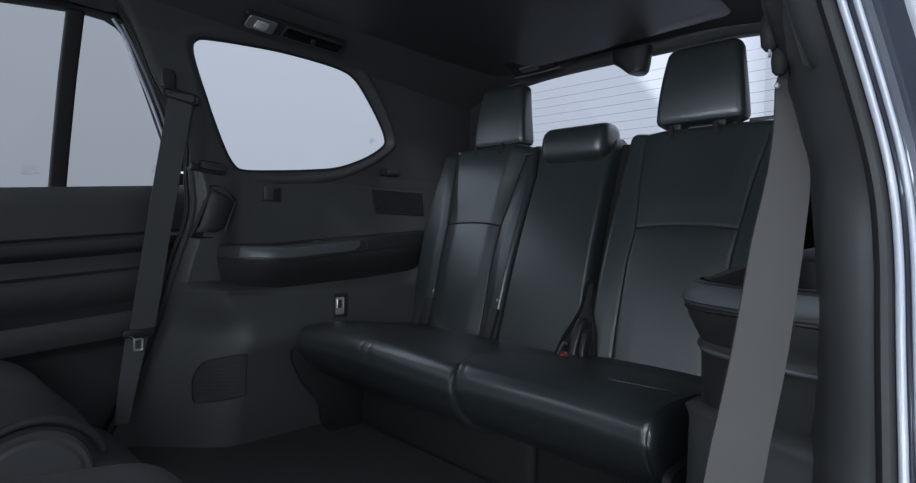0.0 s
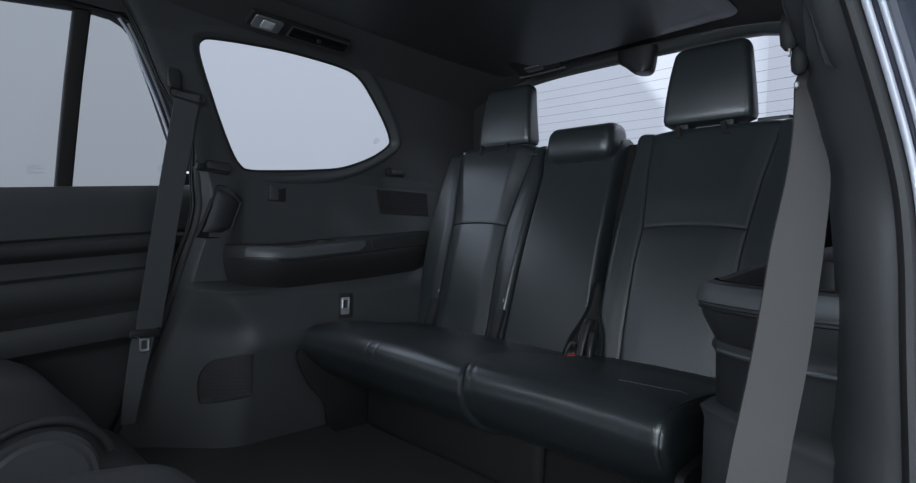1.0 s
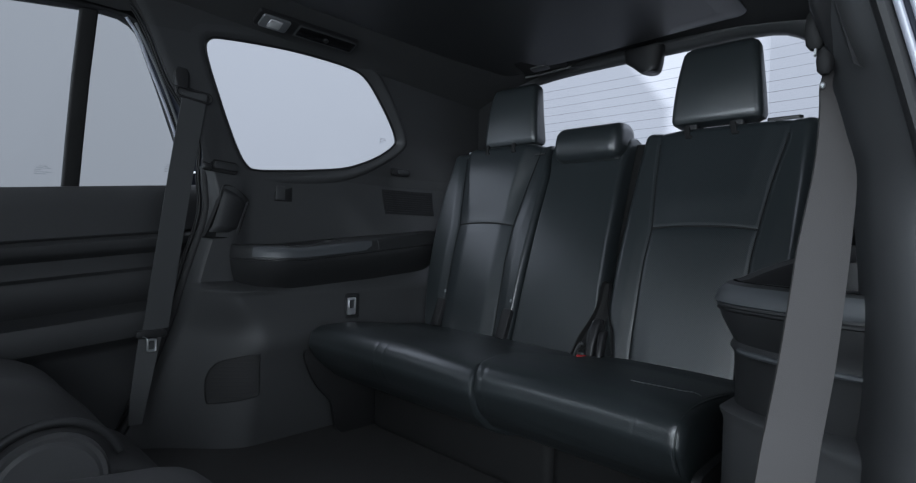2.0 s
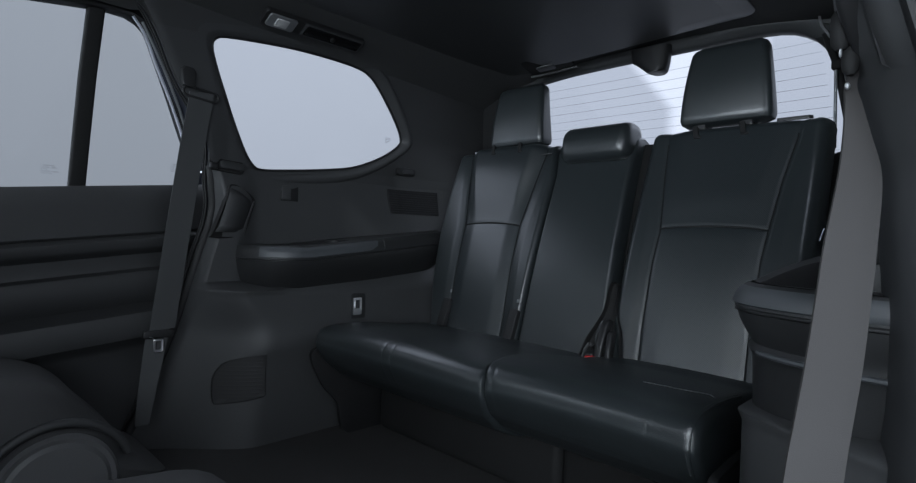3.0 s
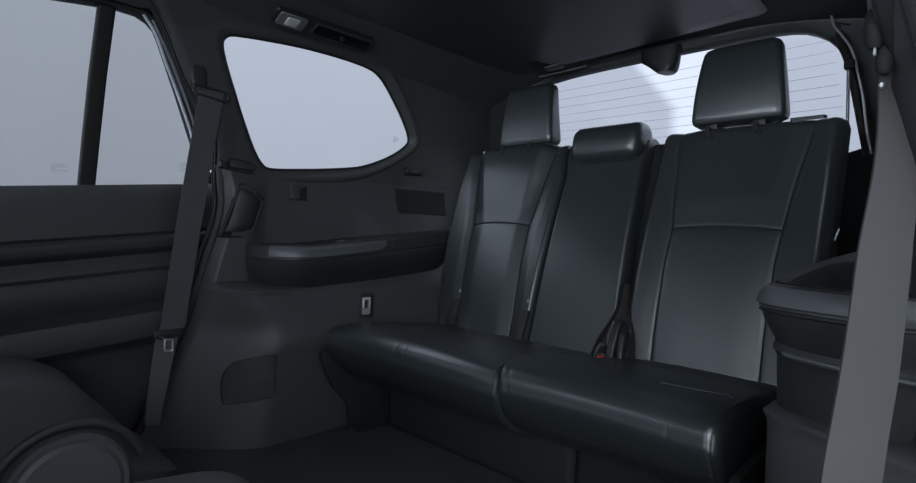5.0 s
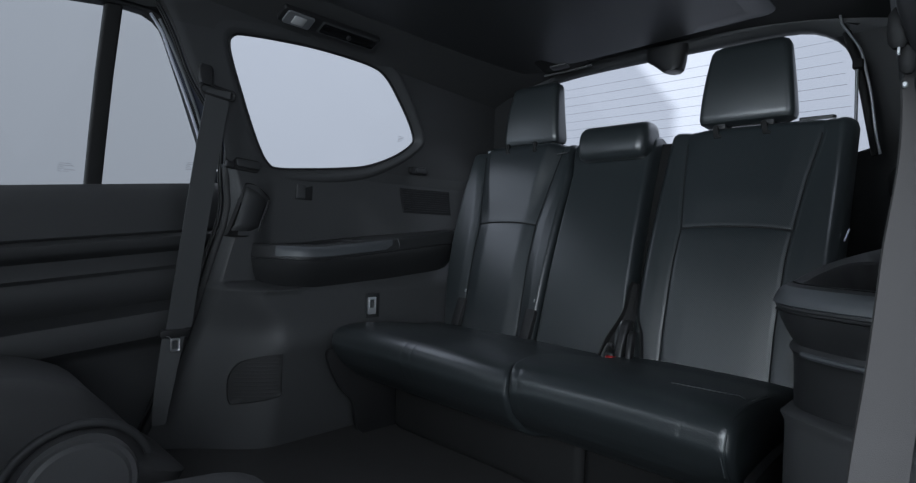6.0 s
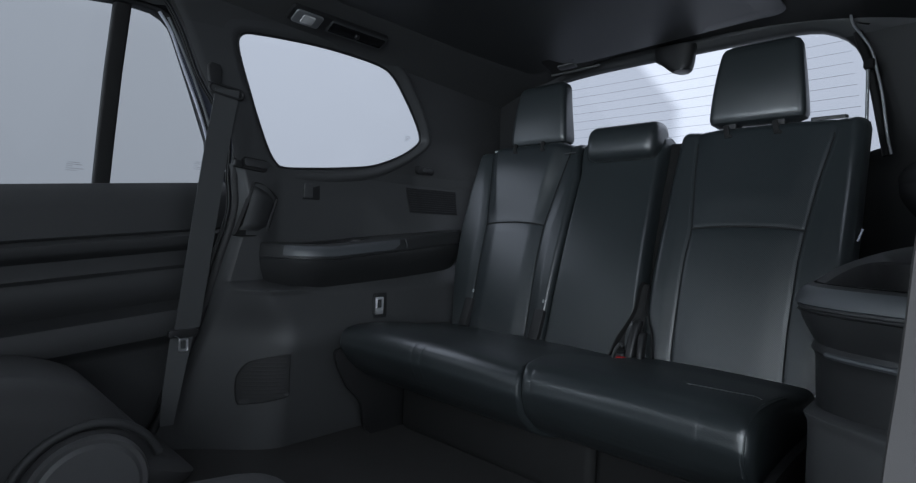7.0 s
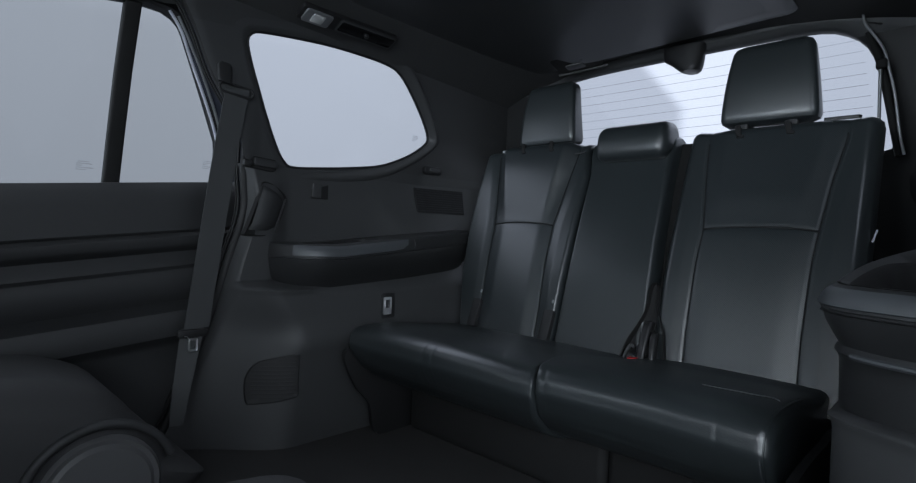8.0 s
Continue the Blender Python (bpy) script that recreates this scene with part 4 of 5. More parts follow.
for sx, seat in ((-0.512, wide), (0.498, narrow)):
    outline = spline([(-0.20, 0.235), (-0.15, 0.25), (0.0, 0.25), (0.12, 0.24), (0.14, 0.12), (0.10, 0.0), (-0.08, 0.0), (-0.115, 0.09), (-0.165, 0.15)], 5, True)
    part("side_cover", loft([[(sx + d, y * k, 0.12 + (z - 0.12) * k) for y, z in outline] for d, k in ((-0.008, 0.96), (-0.006, 1.0), (0.006, 1.0), (0.008, 0.96))]), BLACK, seat, "dark plastic hinge cover at the cushion's end")
# bases coloured near black in place of the shade below the cushions
part("seat_base", box((-0.49, 0.01, 0.0), (0.125, 0.30, 0.17), 0.02), BOOT, wide, "seat base, its black colour standing in for the shade under the cushion")
part("seat_base", box((0.128, 0.01, 0.0), (0.46, 0.30, 0.18), 0.02), BOOT, narrow, "seat base, its black colour standing in for the shade under the cushion")


# ---- side fittings, each side shaped to fit the camera's view ----
def fittings(s):
    def M(x, y, z, rx=0.0):
        """A pose on the side trim: its z points into the cabin, its x along the car."""
        zaxis = Vector((-s, 0, 0))
        xaxis = Vector((0, 1, 0))
        yaxis = zaxis.cross(xaxis)
        r = Matrix((xaxis, yaxis, zaxis)).transposed().to_4x4()
        return Matrix.Translation((s * x, y, z)) @ r @ Matrix.Rotation(radians(rx), 4, "Z")
    arm = thing("armrest_tray", "dark plastic side armrest with a cup holder recess", "armrest", "side armrests", at=(s * 0.65, -0.1, 0.5))
    out = spline([(0.715, -0.335), (0.64, -0.328), (0.568, -0.298), (0.534, -0.252), (0.528, -0.18)] + ([(0.532, 0.0), (0.56, 0.2), (0.60, 0.32), (0.715, 0.34)] if s > 0 else [(0.529, 0.0), (0.531, 0.14), (0.540, 0.30), (0.60, 0.36), (0.715, 0.37)]), 6)
    rings = []
    lift = 0.010 if s > 0 else 0.004
    for z, o in ((0.4745 + lift, 0.006), (0.4755 + lift, 0.0), (0.477 + lift, 0.003), (0.4785 + lift, 0.003), (0.480 + lift, 0.0), (0.505, 0.005), (0.512, 0.008), (0.516, 0.011), (0.518, 0.016)):
        rings.append([(s * (p.x + o * (1 if p.x < 0.71 else 0)), p.y + (0.3 * o if p.y < -0.2 else 0), z + 0.10 * max(0, p.y + 0.2)) for p in out])
    bm = loft(rings, close=False)
    part("body", bm, DARK, arm, "black armrest body with a parting line")
    low = [(p.x, p.y) for p in out]
    rings = []
    near = ((0.330, 0.024), (0.38, 0.022), (0.42, 0.0205), (0.432, 0.0200), (0.4365, 0.0182), (0.4405, 0.0155), (0.4445, 0.0165), (0.449, 0.0190), (0.460, 0.013), (0.474, 0.006), (0.4845, 0.003))
    far = ((0.375, 0.085), (0.392, 0.066), (0.408, 0.050), (0.425, 0.035), (0.440, 0.023), (0.452, 0.015), (0.464, 0.009), (0.474, 0.004), (0.4785, 0.003))
    for z, o in (near if s > 0 else far):
        rings.append([(s * (x + (o if x < 0.71 else 0)), y + (0.3 * o if y < -0.2 else 0), z + 0.10 * max(0, y + 0.2)) for x, y in low])
    # the shade below the armrest is put into this moulding's dark colour
    part("lower_body", loft(rings, close=False), DARK, arm, "lower moulding that recedes below the armrest, dark colour standing in for shade")
    if s > 0:
        lip = [(p.x + 0.0165, p.y + 0.004, 0.4405) for p in out if 0.548 < p.x < 0.69 and p.y < -0.2]
        # the ridge's highlight is put into the lip's paler material
        part("lip", tube(lip, 0.0034, 8), VINYL, arm, "thin rounded lip across the lower moulding, a paler tone for its highlight")
    # top with a recess
    top = [(p.x + 0.016 * (1 if p.x < 0.71 else 0), p.y + (0.016 if p.y < -0.2 else 0)) for p in out]
    cen = (0.64, -0.12)
    tl = radial(top + [(0.715, 0.0)], cen, 72)
    wide_hole = [(0.560, -0.25), (0.557, -0.10), (0.578, 0.02), (0.65, 0.04), (0.685, -0.02), (0.690, -0.22), (0.665, -0.290), (0.60, -0.284)]
    hole = radial(spline(wide_hole if s > 0 else [(0.585, -0.22), (0.585, -0.08), (0.60, -0.03), (0.66, -0.03), (0.675, -0.08), (0.675, -0.22), (0.65, -0.255), (0.61, -0.255)], 5, True), cen, 72)
    rings = [[(s * a, b, 0.518 + d + 0.10 * max(0, b + 0.2)) for a, b in loop] for loop, d in ((tl, 0), (hole, 0), (scaled(hole, cen, 0.97), -0.004), (scaled(hole, cen, 0.93), -0.06), (scaled(hole, cen, 0.3), -0.062))]
    part("tray", loft(rings, caps=False), BLACK, arm, "black recessed cup tray")
    run = [p for p in out if p.x < (0.70 if s > 0 else 0.600) and p.y < (0.31 if s > 0 else 0.04)]
    rings = []
    for k, p in enumerate(run):
        e = smooth(-0.5, 2.5, min(k, len(run) - 1 - k))
        rings.append([(s * (p.x + o * e + 0.004 * (1 - e)), p.y + (0.3 * o if p.y < -0.2 else 0), z + 0.10 * max(0, p.y + 0.2)) for z, o in ((0.482 + lift, 0.002), (0.4845 + lift, -0.0025), (0.500, -0.001), (0.507, 0.002), (0.512, 0.006), (0.5145, 0.010))])
    part("pad", loft(rings, close=False), VINYL, arm, "smooth padded insert along the armrest's edge")
    if s < 0:
        end = [p for p in out if p.x < 0.600 and p.y >= 0.03][0]
        rise = 0.10 * (end.y + 0.2)
        part("end_joint", tube([(s * (end.x + o), end.y, z + rise) for z, o in ((0.487, 0.002), (0.493, -0.001), (0.503, 0.002), (0.512, 0.007), (0.5165, 0.014))], 0.0016, 6), TRIM, arm, "fine raised joint where the padded insert ends")
        hook = thing("coat_hook", "small black folding coat hook on the pillar trim", "hook", "coat hooks", at=(s * 0.69, -0.36, 0.728))
        part("base", plate(0.092, 0.032, 0.008, 0.010, M(0.686, -0.362, 0.722, -4)), BOOT, hook)
        part("hinge", plate(0.020, 0.016, 0.014, 0.004, M(0.684, -0.398, 0.719, -4)), BLACK, hook, "small hinge end of the hook")
        part("flap", plate(0.064, 0.019, 0.013, 0.006, M(0.683, -0.350, 0.723, -4)), SOFT, hook, "dark folding flap")
    hook = thing("coat_hook", "small black bag hook below the quarter window", "hook", "coat hooks", at=(s * 0.67, 0.22, 0.77))
    part("base", plate(0.075, 0.026, 0.016, 0.010, M(half_upper(0.27, 0.77) - 0.001, 0.262, 0.772)), BLACK, hook)
    part("flap", plate(0.046, 0.014, 0.020, 0.006, M(half_upper(0.27, 0.77) - 0.003, 0.265, 0.772)), TRIM, hook, "folding flap")
    sock = thing("power_socket", "small square black socket cover in the side trim", "socket", "sockets", at=(s * 0.70, -0.18, 0.666))
    part("frame", plate(0.056, 0.048, 0.010, 0.003, M(0.712, -0.170, 0.667)), RUBBER, sock)
    part("flap", plate(0.028, 0.040, 0.013, 0.003, M(0.711, -0.181, 0.667)), TRIM, sock, "grey cover flap")
    if s < 0:
        # belt guide cover: a slanted cupped moulding
        cup = thing("belt_cover", "slanted dark moulded cover below the coat hook", "cover", "belt covers", at=(s * 0.7, -0.33, 0.6))
        m = M(0.684, -0.340, 0.605) @ Matrix.Rotation(radians(13), 4, "Y")
        flip = -1 if (m.to_3x3() @ Vector((0, 1, 0))).z < 0 else 1
        corner = [(-0.066, -0.070), (-0.060, -0.054), (-0.030, 0.018), (-0.020, 0.058), (-0.008, 0.071), (0.024, 0.064), (0.058, 0.042), (0.065, 0.028), (0.060, 0.012), (0.037, -0.054), (0.026, -0.066), (-0.02, -0.072)]
        rim = [(p.x, p.y) for p in spline(corner, 4, True)]
        rings = [[m @ Vector((a * k, flip * b * k, d)) for a, b in rim] for k, d in ((1.0, -0.010), (1.0, 0.003), (0.985, 0.005), (0.96, 0.004), (0.94, -0.002), (0.3, -0.002))]
        part("surround", loft(rings), BOOT, cup, "dark sunken rim")
        rings = []
        for i in range(17):
            t = i / 16
            xa, xb = -0.052 + 0.040 * t, 0.022 + 0.034 * t
            ya, yb = -0.056 + 0.118 * t, -0.056 + 0.086 * t
            lift = -0.004 + 0.010 * smooth(0, 0.14, t) * smooth(0, 0.10, 1 - t)
            rings.append([m @ Vector((xa + (xb - xa) * u, flip * (ya + (yb - ya) * u), lift + 0.014 * math.sin(math.pi * u ** 0.8) ** 0.8)) for u in [k / 20 for k in range(21)]])
        part("shell", loft(rings, close=False), SOFT, cup, "rounded grey shell")
        part("crease", tube([m @ Vector((0.026 + 0.034 * t, flip * (-0.056 + 0.086 * t), 0.004)) for t in (0, 0.3, 0.6, 1)], 0.0022, 6), TRIM, cup, "thin raised edge beside the shell")
    spk = thing("speaker_grille", "black slotted grille in the rear side trim", "grille", "grilles", at=(s * 0.67, 0.30, 0.675))

    def on(y, z, d):
        return Vector((s * (half_lower(y, z) - d), y, z))
    def sheet(ya, yb, za, zb, d0, d1, n=12):
        rings = []
        for e, d in ((0, d0), (0, d1), (0.002, d1 + 0.001)):
            rim = [(ya + e + (yb - ya - 2 * e) * i / n, za + e) for i in range(n)] + [(yb - e, za + e + (zb - za - 2 * e) * i / n) for i in range(n)] + [(yb - e - (yb - ya - 2 * e) * i / n, zb - e) for i in range(n)] + [(ya + e, zb - e - (zb - za - 2 * e) * i / n) for i in range(n)]
            rings.append([on(y, z, d) for y, z in rim])
        for k in (0.66, 0.33, 0.02):
            rings.append([on((ya + yb) / 2 + (p[0] - (ya + yb) / 2) * k, (za + zb) / 2 + (p[1] - (za + zb) / 2) * k, d1 + 0.001) for p in rim])
        return loft(rings)
    part("frame", sheet(0.200, 0.400, 0.626, 0.710, -0.01, 0.003), RUBBER, spk)
    for k in range(10):
        z = 0.632 + 0.0078 * k
        part("slat", loft([[on(0.206 + 0.19 * i / 10, z + dz, d) for i in range(11)] for dz, d in ((0, 0.0038), (0.0015, 0.0052), (0.003, 0.0038))], close=False), BLACK, spk)
    if s < 0:
        lat = thing("belt_latch", "small chrome belt latch plate in a black holder", "latch", "belt latches", at=(s * 0.575, 0.0, 0.34))
        m = M(half_lower(0.0, 0.33) + 0.002, -0.010, 0.338)
        part("holder", plate(0.050, 0.082, 0.005, 0.008, m), DARK, lat)
        ring_o, ring_i = rrect(0.028, 0.050, 0.003), rrect(0.019, 0.026, 0.002)
        fl = 1 if (m.to_3x3() @ Vector((0, 1, 0))).z > 0 else -1
        rings = [[m @ Vector((a - 0.006, b + fl * 0.004, d)) for a, b in ring_o] for d in (0.006, 0.010)] + [[m @ Vector((a - 0.006, b + fl * 0.010, d)) for a, b in ring_i] for d in (0.010, 0.006)]
        pl = part("plate", loft(rings, caps=False), CHROME, lat, "bright chrome plate with a slot")
        part("plate_rim", tube([m @ Vector((a - 0.006, b + fl * 0.010, 0.0105)) for a, b in ring_i], 0.0014, 6, True), CHROME, pl, "bright rim of the slot")
    # air grille low on the housing
    vent = thing("air_grille", "black slatted air grille low in the wheel housing trim", "grille", "grilles", at=(s * 0.6, -0.32, 0.17))
    y0, y1, z0, z1 = -0.400, -0.292, 0.112, 0.238
    shape = radial(spline([(y0, z0 + 0.008), (y0, 0.175), (y0 + 0.018, 0.212), (y0 + 0.045, 0.226), (y1 - 0.008, z1), (y1, z1 - 0.008), (y1, 0.17), (y1, z0 + 0.022), (y1 - 0.01, z0 + 0.014), (y0 + 0.012, z0)], 3, True), (-0.345, 0.175), 64)
    rings = [[on(a, b, d) for a, b in scaled(shape, (-0.345, 0.175), k)] for k, d in ((1.0, -0.01), (1.0, 0.004), (0.97, 0.0048), (0.95, 0.0034), (0.6, 0.0034), (0.2, 0.0034))]
    part("frame", loft(rings), RUBBER, vent)
    for k in range(11):
        z = 0.128 + 0.0095 * k
        ya = y0 + 0.010 + (0.018 if z > 0.20 else 0) + (0.02 if z > 0.215 else 0)
        part("slat", loft([[on(ya + (y1 - 0.008 - ya) * i / 10, z + dz, d) for i in range(11)] for dz, d in ((0, 0.0034), (0.002, 0.0040), (0.004, 0.0034))], close=False), RUBBER, vent)


fittings(-1)
fittings(1)

# ---- belts ----
def ribbon(pts, across, width, t=0.0012):
    """A flat band through the points; across: the direction of its width at each."""
    rings = []
    pts = [Vector(p) for p in pts]
    for i, (p, a) in enumerate(zip(pts, across)):
        a = Vector(a).normalized()
        w = width[i] if isinstance(width, list) else width
        d = (pts[min(i + 1, len(pts) - 1)] - pts[max(i - 1, 0)]).normalized()
        n = d.cross(a).normalized()
        rings.append([p + a * (-w / 2) + n * t, p + a * (w / 2) + n * t, p + a * (w / 2) - n * t, p + a * (-w / 2) - n * t])
    return loft(rings)


belt = thing("seat_belt", "dark grey seat belt hanging slack from the far pillar", "seat belt", "seat belts", at=(-0.66, -0.47, 0.5))
pts = spline([(-0.634, -0.448, 0.888), (-0.632, -0.449, 0.872), (-0.652, -0.462, 0.74), (-0.658, -0.485, 0.55), (-0.662, -0.514, 0.31)], 6)
part("webbing", ribbon(pts, [(0, 1, 0.12)] * len(pts), 0.058), WEB_DARK, belt, "dark grey woven webbing")
pts = spline([(-0.668, -0.522, 0.300), (-0.668, -0.534, 0.22), (-0.668, -0.545, 0.14), (-0.668, -0.550, 0.086)], 6)
part("lower_webbing", ribbon(pts, [(0.5, 1, 0.12)] * len(pts), [0.050 - 0.020 * k / (len(pts) - 1) for k in range(len(pts))]), WEB_DARK, belt, "lower run of the webbing")
tm = Matrix.Translation((-0.658, -0.525, 0.294)) @ Matrix(((0, 0, 1, 0), (1, 0, 0, 0), (0, 1, 0, 0), (0, 0, 0, 1)))
tongue = part("tongue", plate(0.066, 0.018, 0.012, 0.006, tm @ Matrix.Translation((0, 0.008, -0.004))), BLACK, belt, "black plastic belt tongue")
ro_, ri_ = rrect(0.019, 0.030, 0.004), rrect(0.013, 0.021, 0.003)
rings = [[tm @ Vector((a, b - 0.018, d)) for a, b in ro_] for d in (0.004, 0.008)] + [[tm @ Vector((a, b - 0.018, d)) for a, b in ri_] for d in (0.008, 0.004)]
part("tongue_plate", loft(rings, caps=False), CHROME, tongue, "bright chrome tongue plate")
part("plate_rim", tube([tm @ Vector((a, b - 0.018, 0.0085)) for a, b in ro_], 0.0011, 6, True), CHROME, tongue, "bright rolled rim")
part("tongue_neck", loft([[tm @ Vector((x * k, y, z)) for x, z in rrect(0.024, 0.008, 0.003)] for k, y in ((1.5, 0.004), (1.1, -0.002), (0.8, -0.006))]), BLACK, tongue, "black neck that carries the plate")
part("tongue_hook", tube(spline([tm @ Vector((x, y, 0.007)) for x, y in ((-0.020, 0.003), (-0.014, 0.002), (-0.0095, -0.004), (-0.0095, -0.010))], 4), 0.0013, 6), CHROME, tongue, "bright shoulder of the plate")
lm = Matrix.Translation((-0.632, -0.449, 0.883)) @ Matrix(((0, 0, 1, 0), (1, 0, 0, 0), (0, 1, 0, 0), (0, 0, 0, 1))) @ Matrix.Rotation(radians(-6), 4, "Z")
guide = part("belt_guide", tube([lm @ Vector((x, y, 0)) for x, y in rrect(0.082, 0.022, 0.010)], 0.0034, 8, True), RUBBER, belt, "black shoulder belt loop")
part("anchor_arm", loft([[lm @ Vector((x0 + x, y0, d)) for x, d in rrect(w, 0.014, 0.005)] for x0, y0, w in ((-0.030, 0.010, 0.030), (-0.034, 0.028, 0.034), (-0.036, 0.045, 0.036), (-0.036, 0.055, 0.024))]), RUBBER, guide, "black anchor arm above the loop")
belt = thing("seat_belt", "grey seat belt drawn through the pillar hook near the door opening", "seat belt", "seat belts", at=(0.66, -0.4, 0.5))
RUN = [(0.662, -0.350, 0.735, 0.008), (0.655, -0.348, 0.712, 0.010), (0.658, -0.351, 0.691, 0.016), (0.662, -0.354, 0.663, 0.025), (0.666, -0.360, 0.624, 0.039),
       (0.664, -0.379, 0.564, 0.046), (0.663, -0.391, 0.526, 0.047), (0.661, -0.412, 0.464, 0.048), (0.658, -0.429, 0.417, 0.048), (0.656, -0.444, 0.379, 0.048), (0.65, -0.48, 0.25, 0.048), (0.65, -0.52, 0.03, 0.048)]
pts = spline([r[:3] for r in RUN], 5)
widths = [r[0] for r in spline([(r[3], 0) for r in RUN], 5)]
across = [Vector((0.1, 1, 0.5)).lerp(Vector((0.72, 0.70, 0.03)), 1 - smooth(0.71, 0.76, p.z)) for p in pts]
part("webbing", ribbon(pts, across, widths), WEB, belt, "grey woven webbing")
part("belt_guide", loft([[(0.650 + x, -0.445 + y, z) for x, y in rrect(a, b, 0.008)] for z, a, b in ((0.872, 0.02, 0.062), (0.880, 0.034, 0.078), (0.893, 0.036, 0.080), (0.905, 0.030, 0.066), (0.935, 0.026, 0.040), (0.95, 0.016, 0.030))]), BLACK, belt, "black shoulder belt guide")

cover = [(0.664, -0.352, 0.728, 0.008, 0.016), (0.660, -0.362, 0.745, 0.012, 0.030), (0.655, -0.374, 0.770, 0.016, 0.040), (0.652, -0.390, 0.810, 0.018, 0.046), (0.642, -0.415, 0.88, 0.02, 0.05), (0.632, -0.445, 0.96, 0.02, 0.04), (0.626, -0.46, 1.03, 0.02, 0.04)]
part("guide_cover", loft([[(cx + 0.016 + x, cy + y, cz) for x, y in rrect(w + 0.03, d, min(w, d) * 0.4)] for cx, cy, cz, w, d in cover]), BLACK, belt, "black moulded cover over the belt's upper guide")
part("guide_button", loft([[(0.654 + r * math.cos(k), -0.356 - d, 0.708 + r * 1.4 * math.sin(k)) for k in [2 * math.pi * i / 16 for i in range(16)]] for d, r in ((0.0, 0.0022), (0.003, 0.0022), (0.004, 0.0014))]), SILVER, belt, "small pale clip where the belt leaves its cover")

for name, cx, cy, cz, w, h in (("guide_knuckle", 0.649, -0.366, 0.757, 0.018, 0.036), ("guide_knuckle", 0.656, -0.360, 0.730, 0.015, 0.026)):
    part(name, loft([[(cx + w * k * a, cy + w * k * b, cz + h * z) for a, b in circle(0.5, 12)] for z, k in ((-0.5, 0.45), (-0.36, 0.85), (0.0, 1.0), (0.36, 0.9), (0.5, 0.5))]), BOOT, belt, "black folded webbing knuckle at the guide")
part("guide_tab", plate(0.0024, 0.010, 0.002, 0.001, Matrix.Translation((0.6495, -0.368, 0.737)) @ Matrix.Rotation(radians(90), 4, "X")), SILVER, belt, "small pale tab")

# ---- roof fittings ----
lamp = thing("reading_lamp", "silver reading lamp and black air outlet in the roof edge", "lamp", at=(-0.54, -0.2, 1.08))
rm = Matrix.Translation((-0.545, -0.195, 1.094)) @ Matrix.Rotation(radians(90), 4, "Z") @ Matrix.Rotation(radians(180 - 24), 4, "X")
part("housing", plate(0.29, 0.050, 0.012, 0.008, rm), BLACK, lamp, "black oblong housing")
part("lamp_bezel", plate(0.074, 0.042, 0.017, 0.007, rm @ Matrix.Translation((-0.098, 0, 0))), SILVER, lamp, "silver lamp bezel")
part("lens", plate(0.034, 0.028, 0.019, 0.004, rm @ Matrix.Translation((-0.098, 0, 0))), LENS, lamp, "clear lamp lens")
part("outlet_frame", plate(0.18, 0.042, 0.0135, 0.006, rm @ Matrix.Translation((0.052, 0, 0))), TRIM, lamp, "grey rim of the outlet")
part("outlet", plate(0.17, 0.034, 0.015, 0.005, rm @ Matrix.Translation((0.052, 0, 0))), GLOSSY, lamp, "black outlet")
part("knob", plate(0.012, 0.012, 0.022, 0.005, rm @ Matrix.Translation((0.05, 0, 0))), BLACK, lamp, "small outlet knob")
clip = thing("belt_retractor_cover", "black centre belt outlet in the rear headliner", "cover", at=(-0.25, 0.45, 1.12))
down = Vector((0.117, -0.02, -1)).normalized()
along = Vector((math.cos(radians(14)), math.sin(radians(14)), 0.108)).normalized()
cm = Matrix.Translation((-0.300, 0.515, roof_z(-0.300, 0.515) - 0.006)) @ Matrix((along, down.cross(along).normalized(), down)).transposed().to_4x4()
part("bezel", plate(0.150, 0.130, 0.012, 0.02, cm), BOOT, clip, "black sunken bezel")
part("slot", plate(0.060, 0.040, 0.016, 0.008, cm @ Matrix.Translation((-0.012, -0.018, 0))), TAILTRIM, clip, "grey belt slot")
part("screw", plate(0.008, 0.008, 0.017, 0.003, cm @ Matrix.Translation((0.022, 0.028, 0))), HINGE, clip, "tiny grey screw cap")
part("lip", tube([cm @ Vector((x, -0.066 - 0.004 * (1 - (x / 0.09) ** 2), 0.013)) for x in (-0.085, -0.04, 0.0, 0.04, 0.080)], 0.0040, 8), HINGE, clip, "pale rounded lip along the bezel's edge")
strut = thing("gas_strut", "thin black tailgate gas strut", "strut", at=(0.48, 0.62, 0.9))
part("rod", tube([(0.4785, 0.60, 1.000), (0.480, 0.615, 0.80)], 0.0036, 10), SILVER, strut, "thin grey rod")
part("socket", box((0.470, 0.588, 0.985), (0.492, 0.612, 1.008), 0.005), BOOT, strut, "black ball socket")
corner = thing("trim_tail_corner", "pale painted edge and black seal beside the rear window", "trim", kind="structure", at=(0.48, 0.6, 0.9))
pts = spline([(0.436, 0.60, 1.165), (0.444, 0.60, 1.105), (0.462, 0.60, 1.072), (0.484, 0.60, 1.030), (0.497, 0.60, 0.975), (0.509, 0.60, 0.915), (0.520, 0.60, 0.83), (0.530, 0.60, 0.78)], 5)
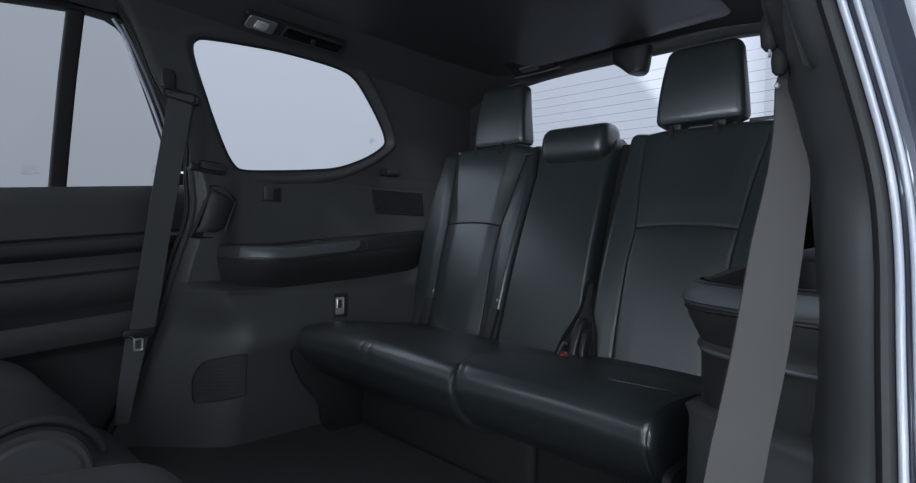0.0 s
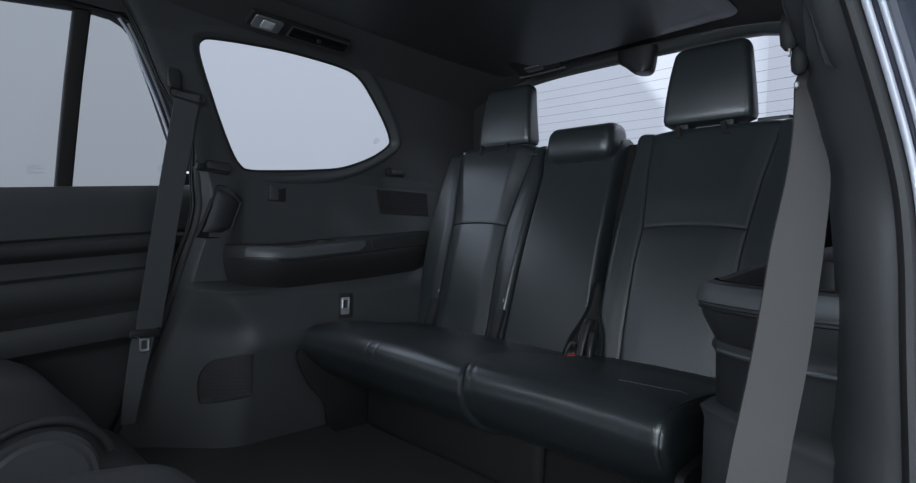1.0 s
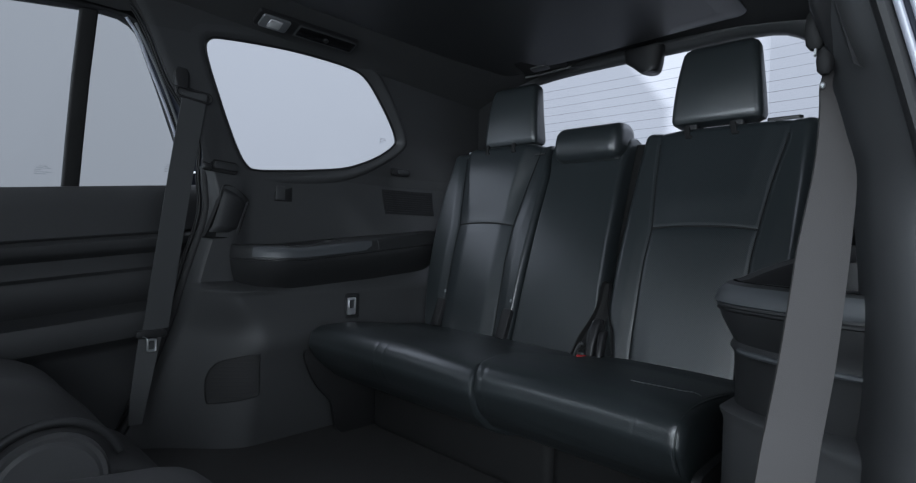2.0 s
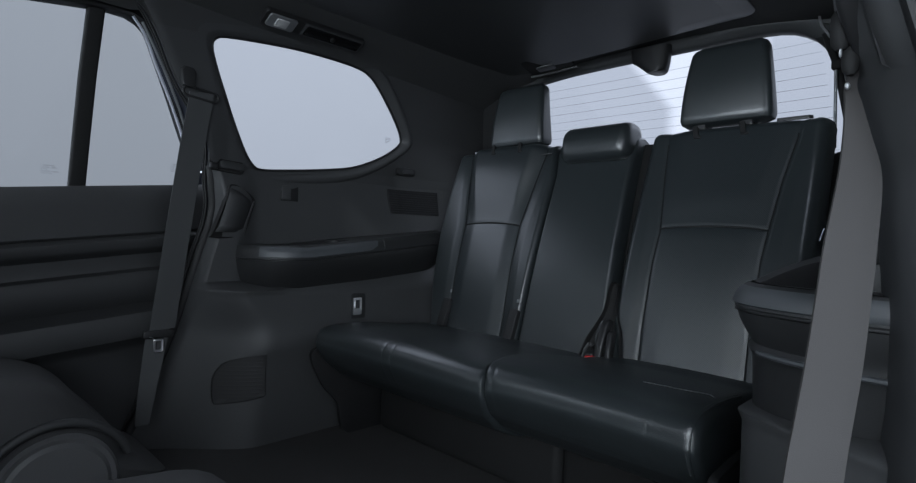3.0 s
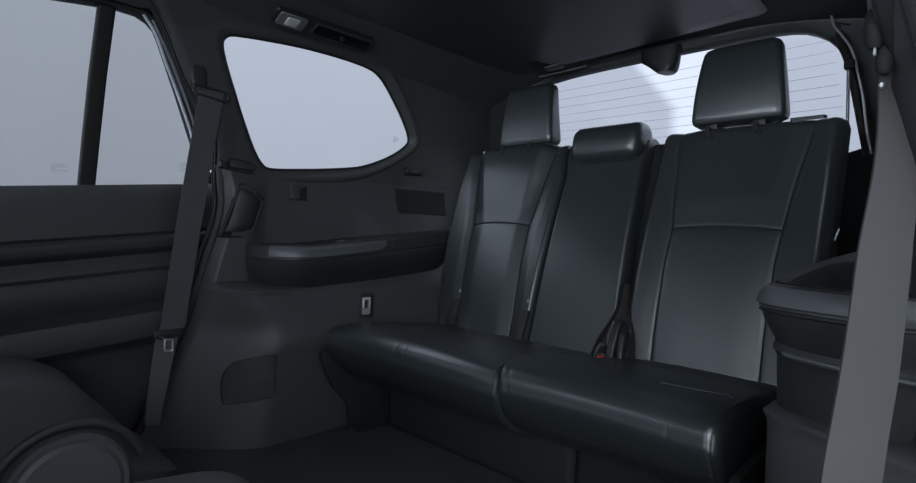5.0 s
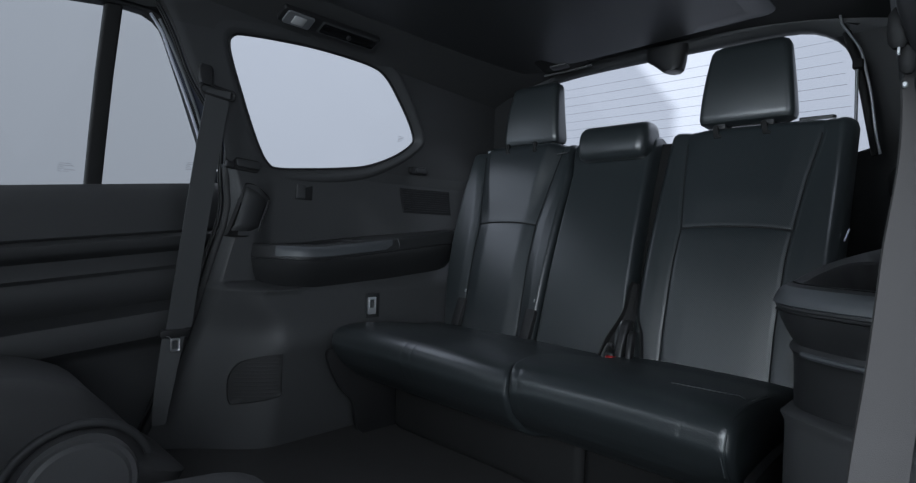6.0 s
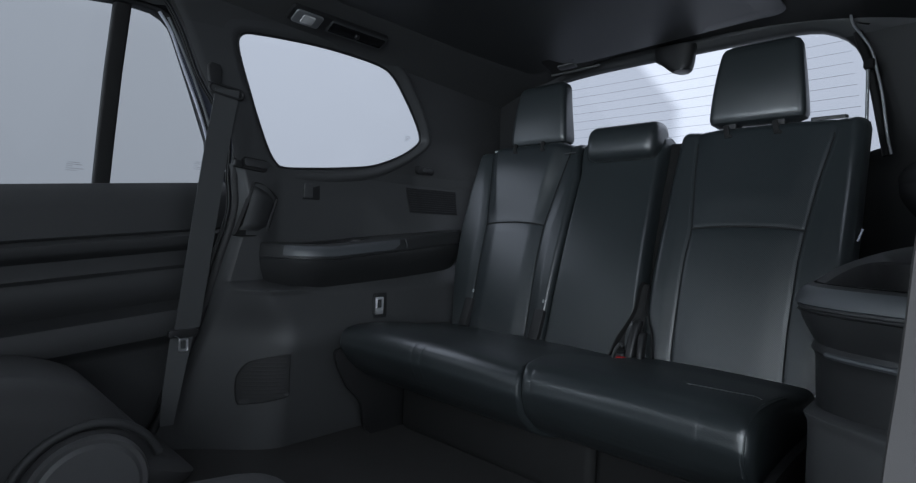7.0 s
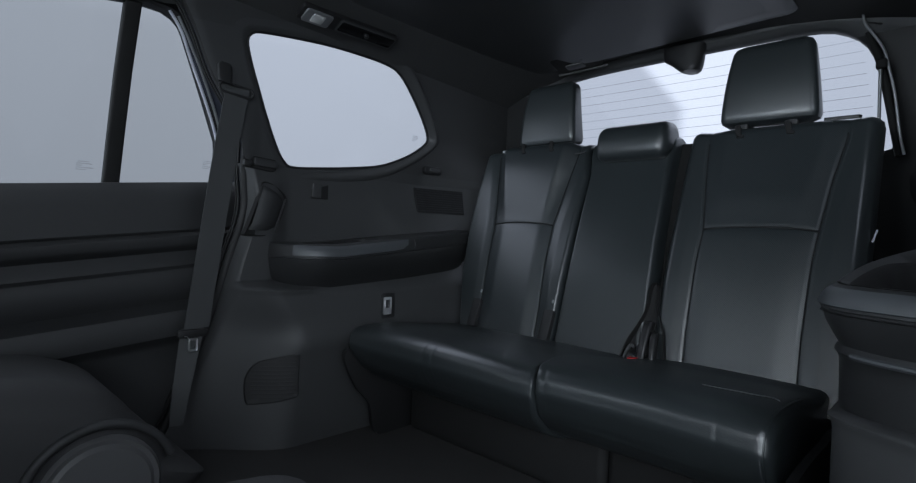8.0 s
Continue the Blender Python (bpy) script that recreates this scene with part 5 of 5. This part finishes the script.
part("painted_edge", sweep(pts, [(a * 1.0, b) for a, b in rrect(0.006, 0.005, 0.002)]), SILVER, corner, "pale painted body edge")
pts = spline([(0.452, 0.622, 1.085), (0.462, 0.62, 1.050), (0.478, 0.62, 1.000), (0.492, 0.62, 0.93), (0.505, 0.62, 0.86), (0.520, 0.62, 0.78)], 5)
part("seal", tube(pts, 0.009, 10), BOOT, corner, "black rubber seal")

# ---- second row, folded low in front of the camera ----
far2 = thing("second_row_seat", "dark grey second-row seat folded low, with a round hinge cover", "car seat", "second-row seats", at=(-0.3, -1.0, 0))


def folded(x0, x1, y0, y1, zt, zb=0.10, slope=0.0):
    rings = []
    n = 26
    for i in range(n + 1):
        t = i / n
        x = x0 + (x1 - x0) * t
        k = 1 - min(1, min(t, 1 - t) * (x1 - x0) / 0.06)
        sh = 0.05 * (1 - math.sqrt(max(0, 1 - k * k)))
        prof = spline([(y1, zb + 0.02), (y1 + 0.01, zb + (zt - zb) * (0.5 - slope)), (y1 - 0.05, zt - 0.03 - slope * 0.5), (y1 - 0.14, zt - slope * 0.12), (y1 - 0.35, zt + 0.01), (y0, zt - 0.02), (y0, zb)], 5, True)
        cy, cz = (y0 + y1) / 2, (zt + zb) / 2
        rings.append([(x, cy + (p[0] - cy) * (1 - sh / 0.3), cz + (p[1] - cz) * (1 - sh / 0.12)) for p in prof])
    return loft(rings)


part("backrest", folded(-0.745, -0.43, -1.6, -0.632, 0.284, 0.0, 0.14), CLOTH, far2, "folded dark grey backrest")
part("hinge_cover", loft([[(x, -0.753 + r * math.cos(a), 0.083 + r * math.sin(a)) for a in [2 * math.pi * k / 40 for k in range(40)]] for x, r in ((-0.47, 0.096), (-0.428, 0.096), (-0.420, 0.091), (-0.422, 0.083), (-0.416, 0.076), (-0.414, 0.03))]), HINGE, far2, "round dark plastic hinge cover")
part("hinge_fold", sweep([(-0.424, -0.753 + 0.118 * math.cos(radians(a)), 0.083 + 0.118 * math.sin(radians(a))) for a in range(20, 176, 6)], circle(0.008, 10, 0.008)), SOFT, far2, "padded leather fold over the hinge")
near2 = thing("second_row_seat", "dark grey second-row seat folded low beside the open door", "car seat", "second-row seats", at=(0.3, -1.1, 0))
part("cushion", folded(0.150, 0.50, -1.6, -0.67, 0.334, 0.0), CLOTH, near2, "dark grey folded back")
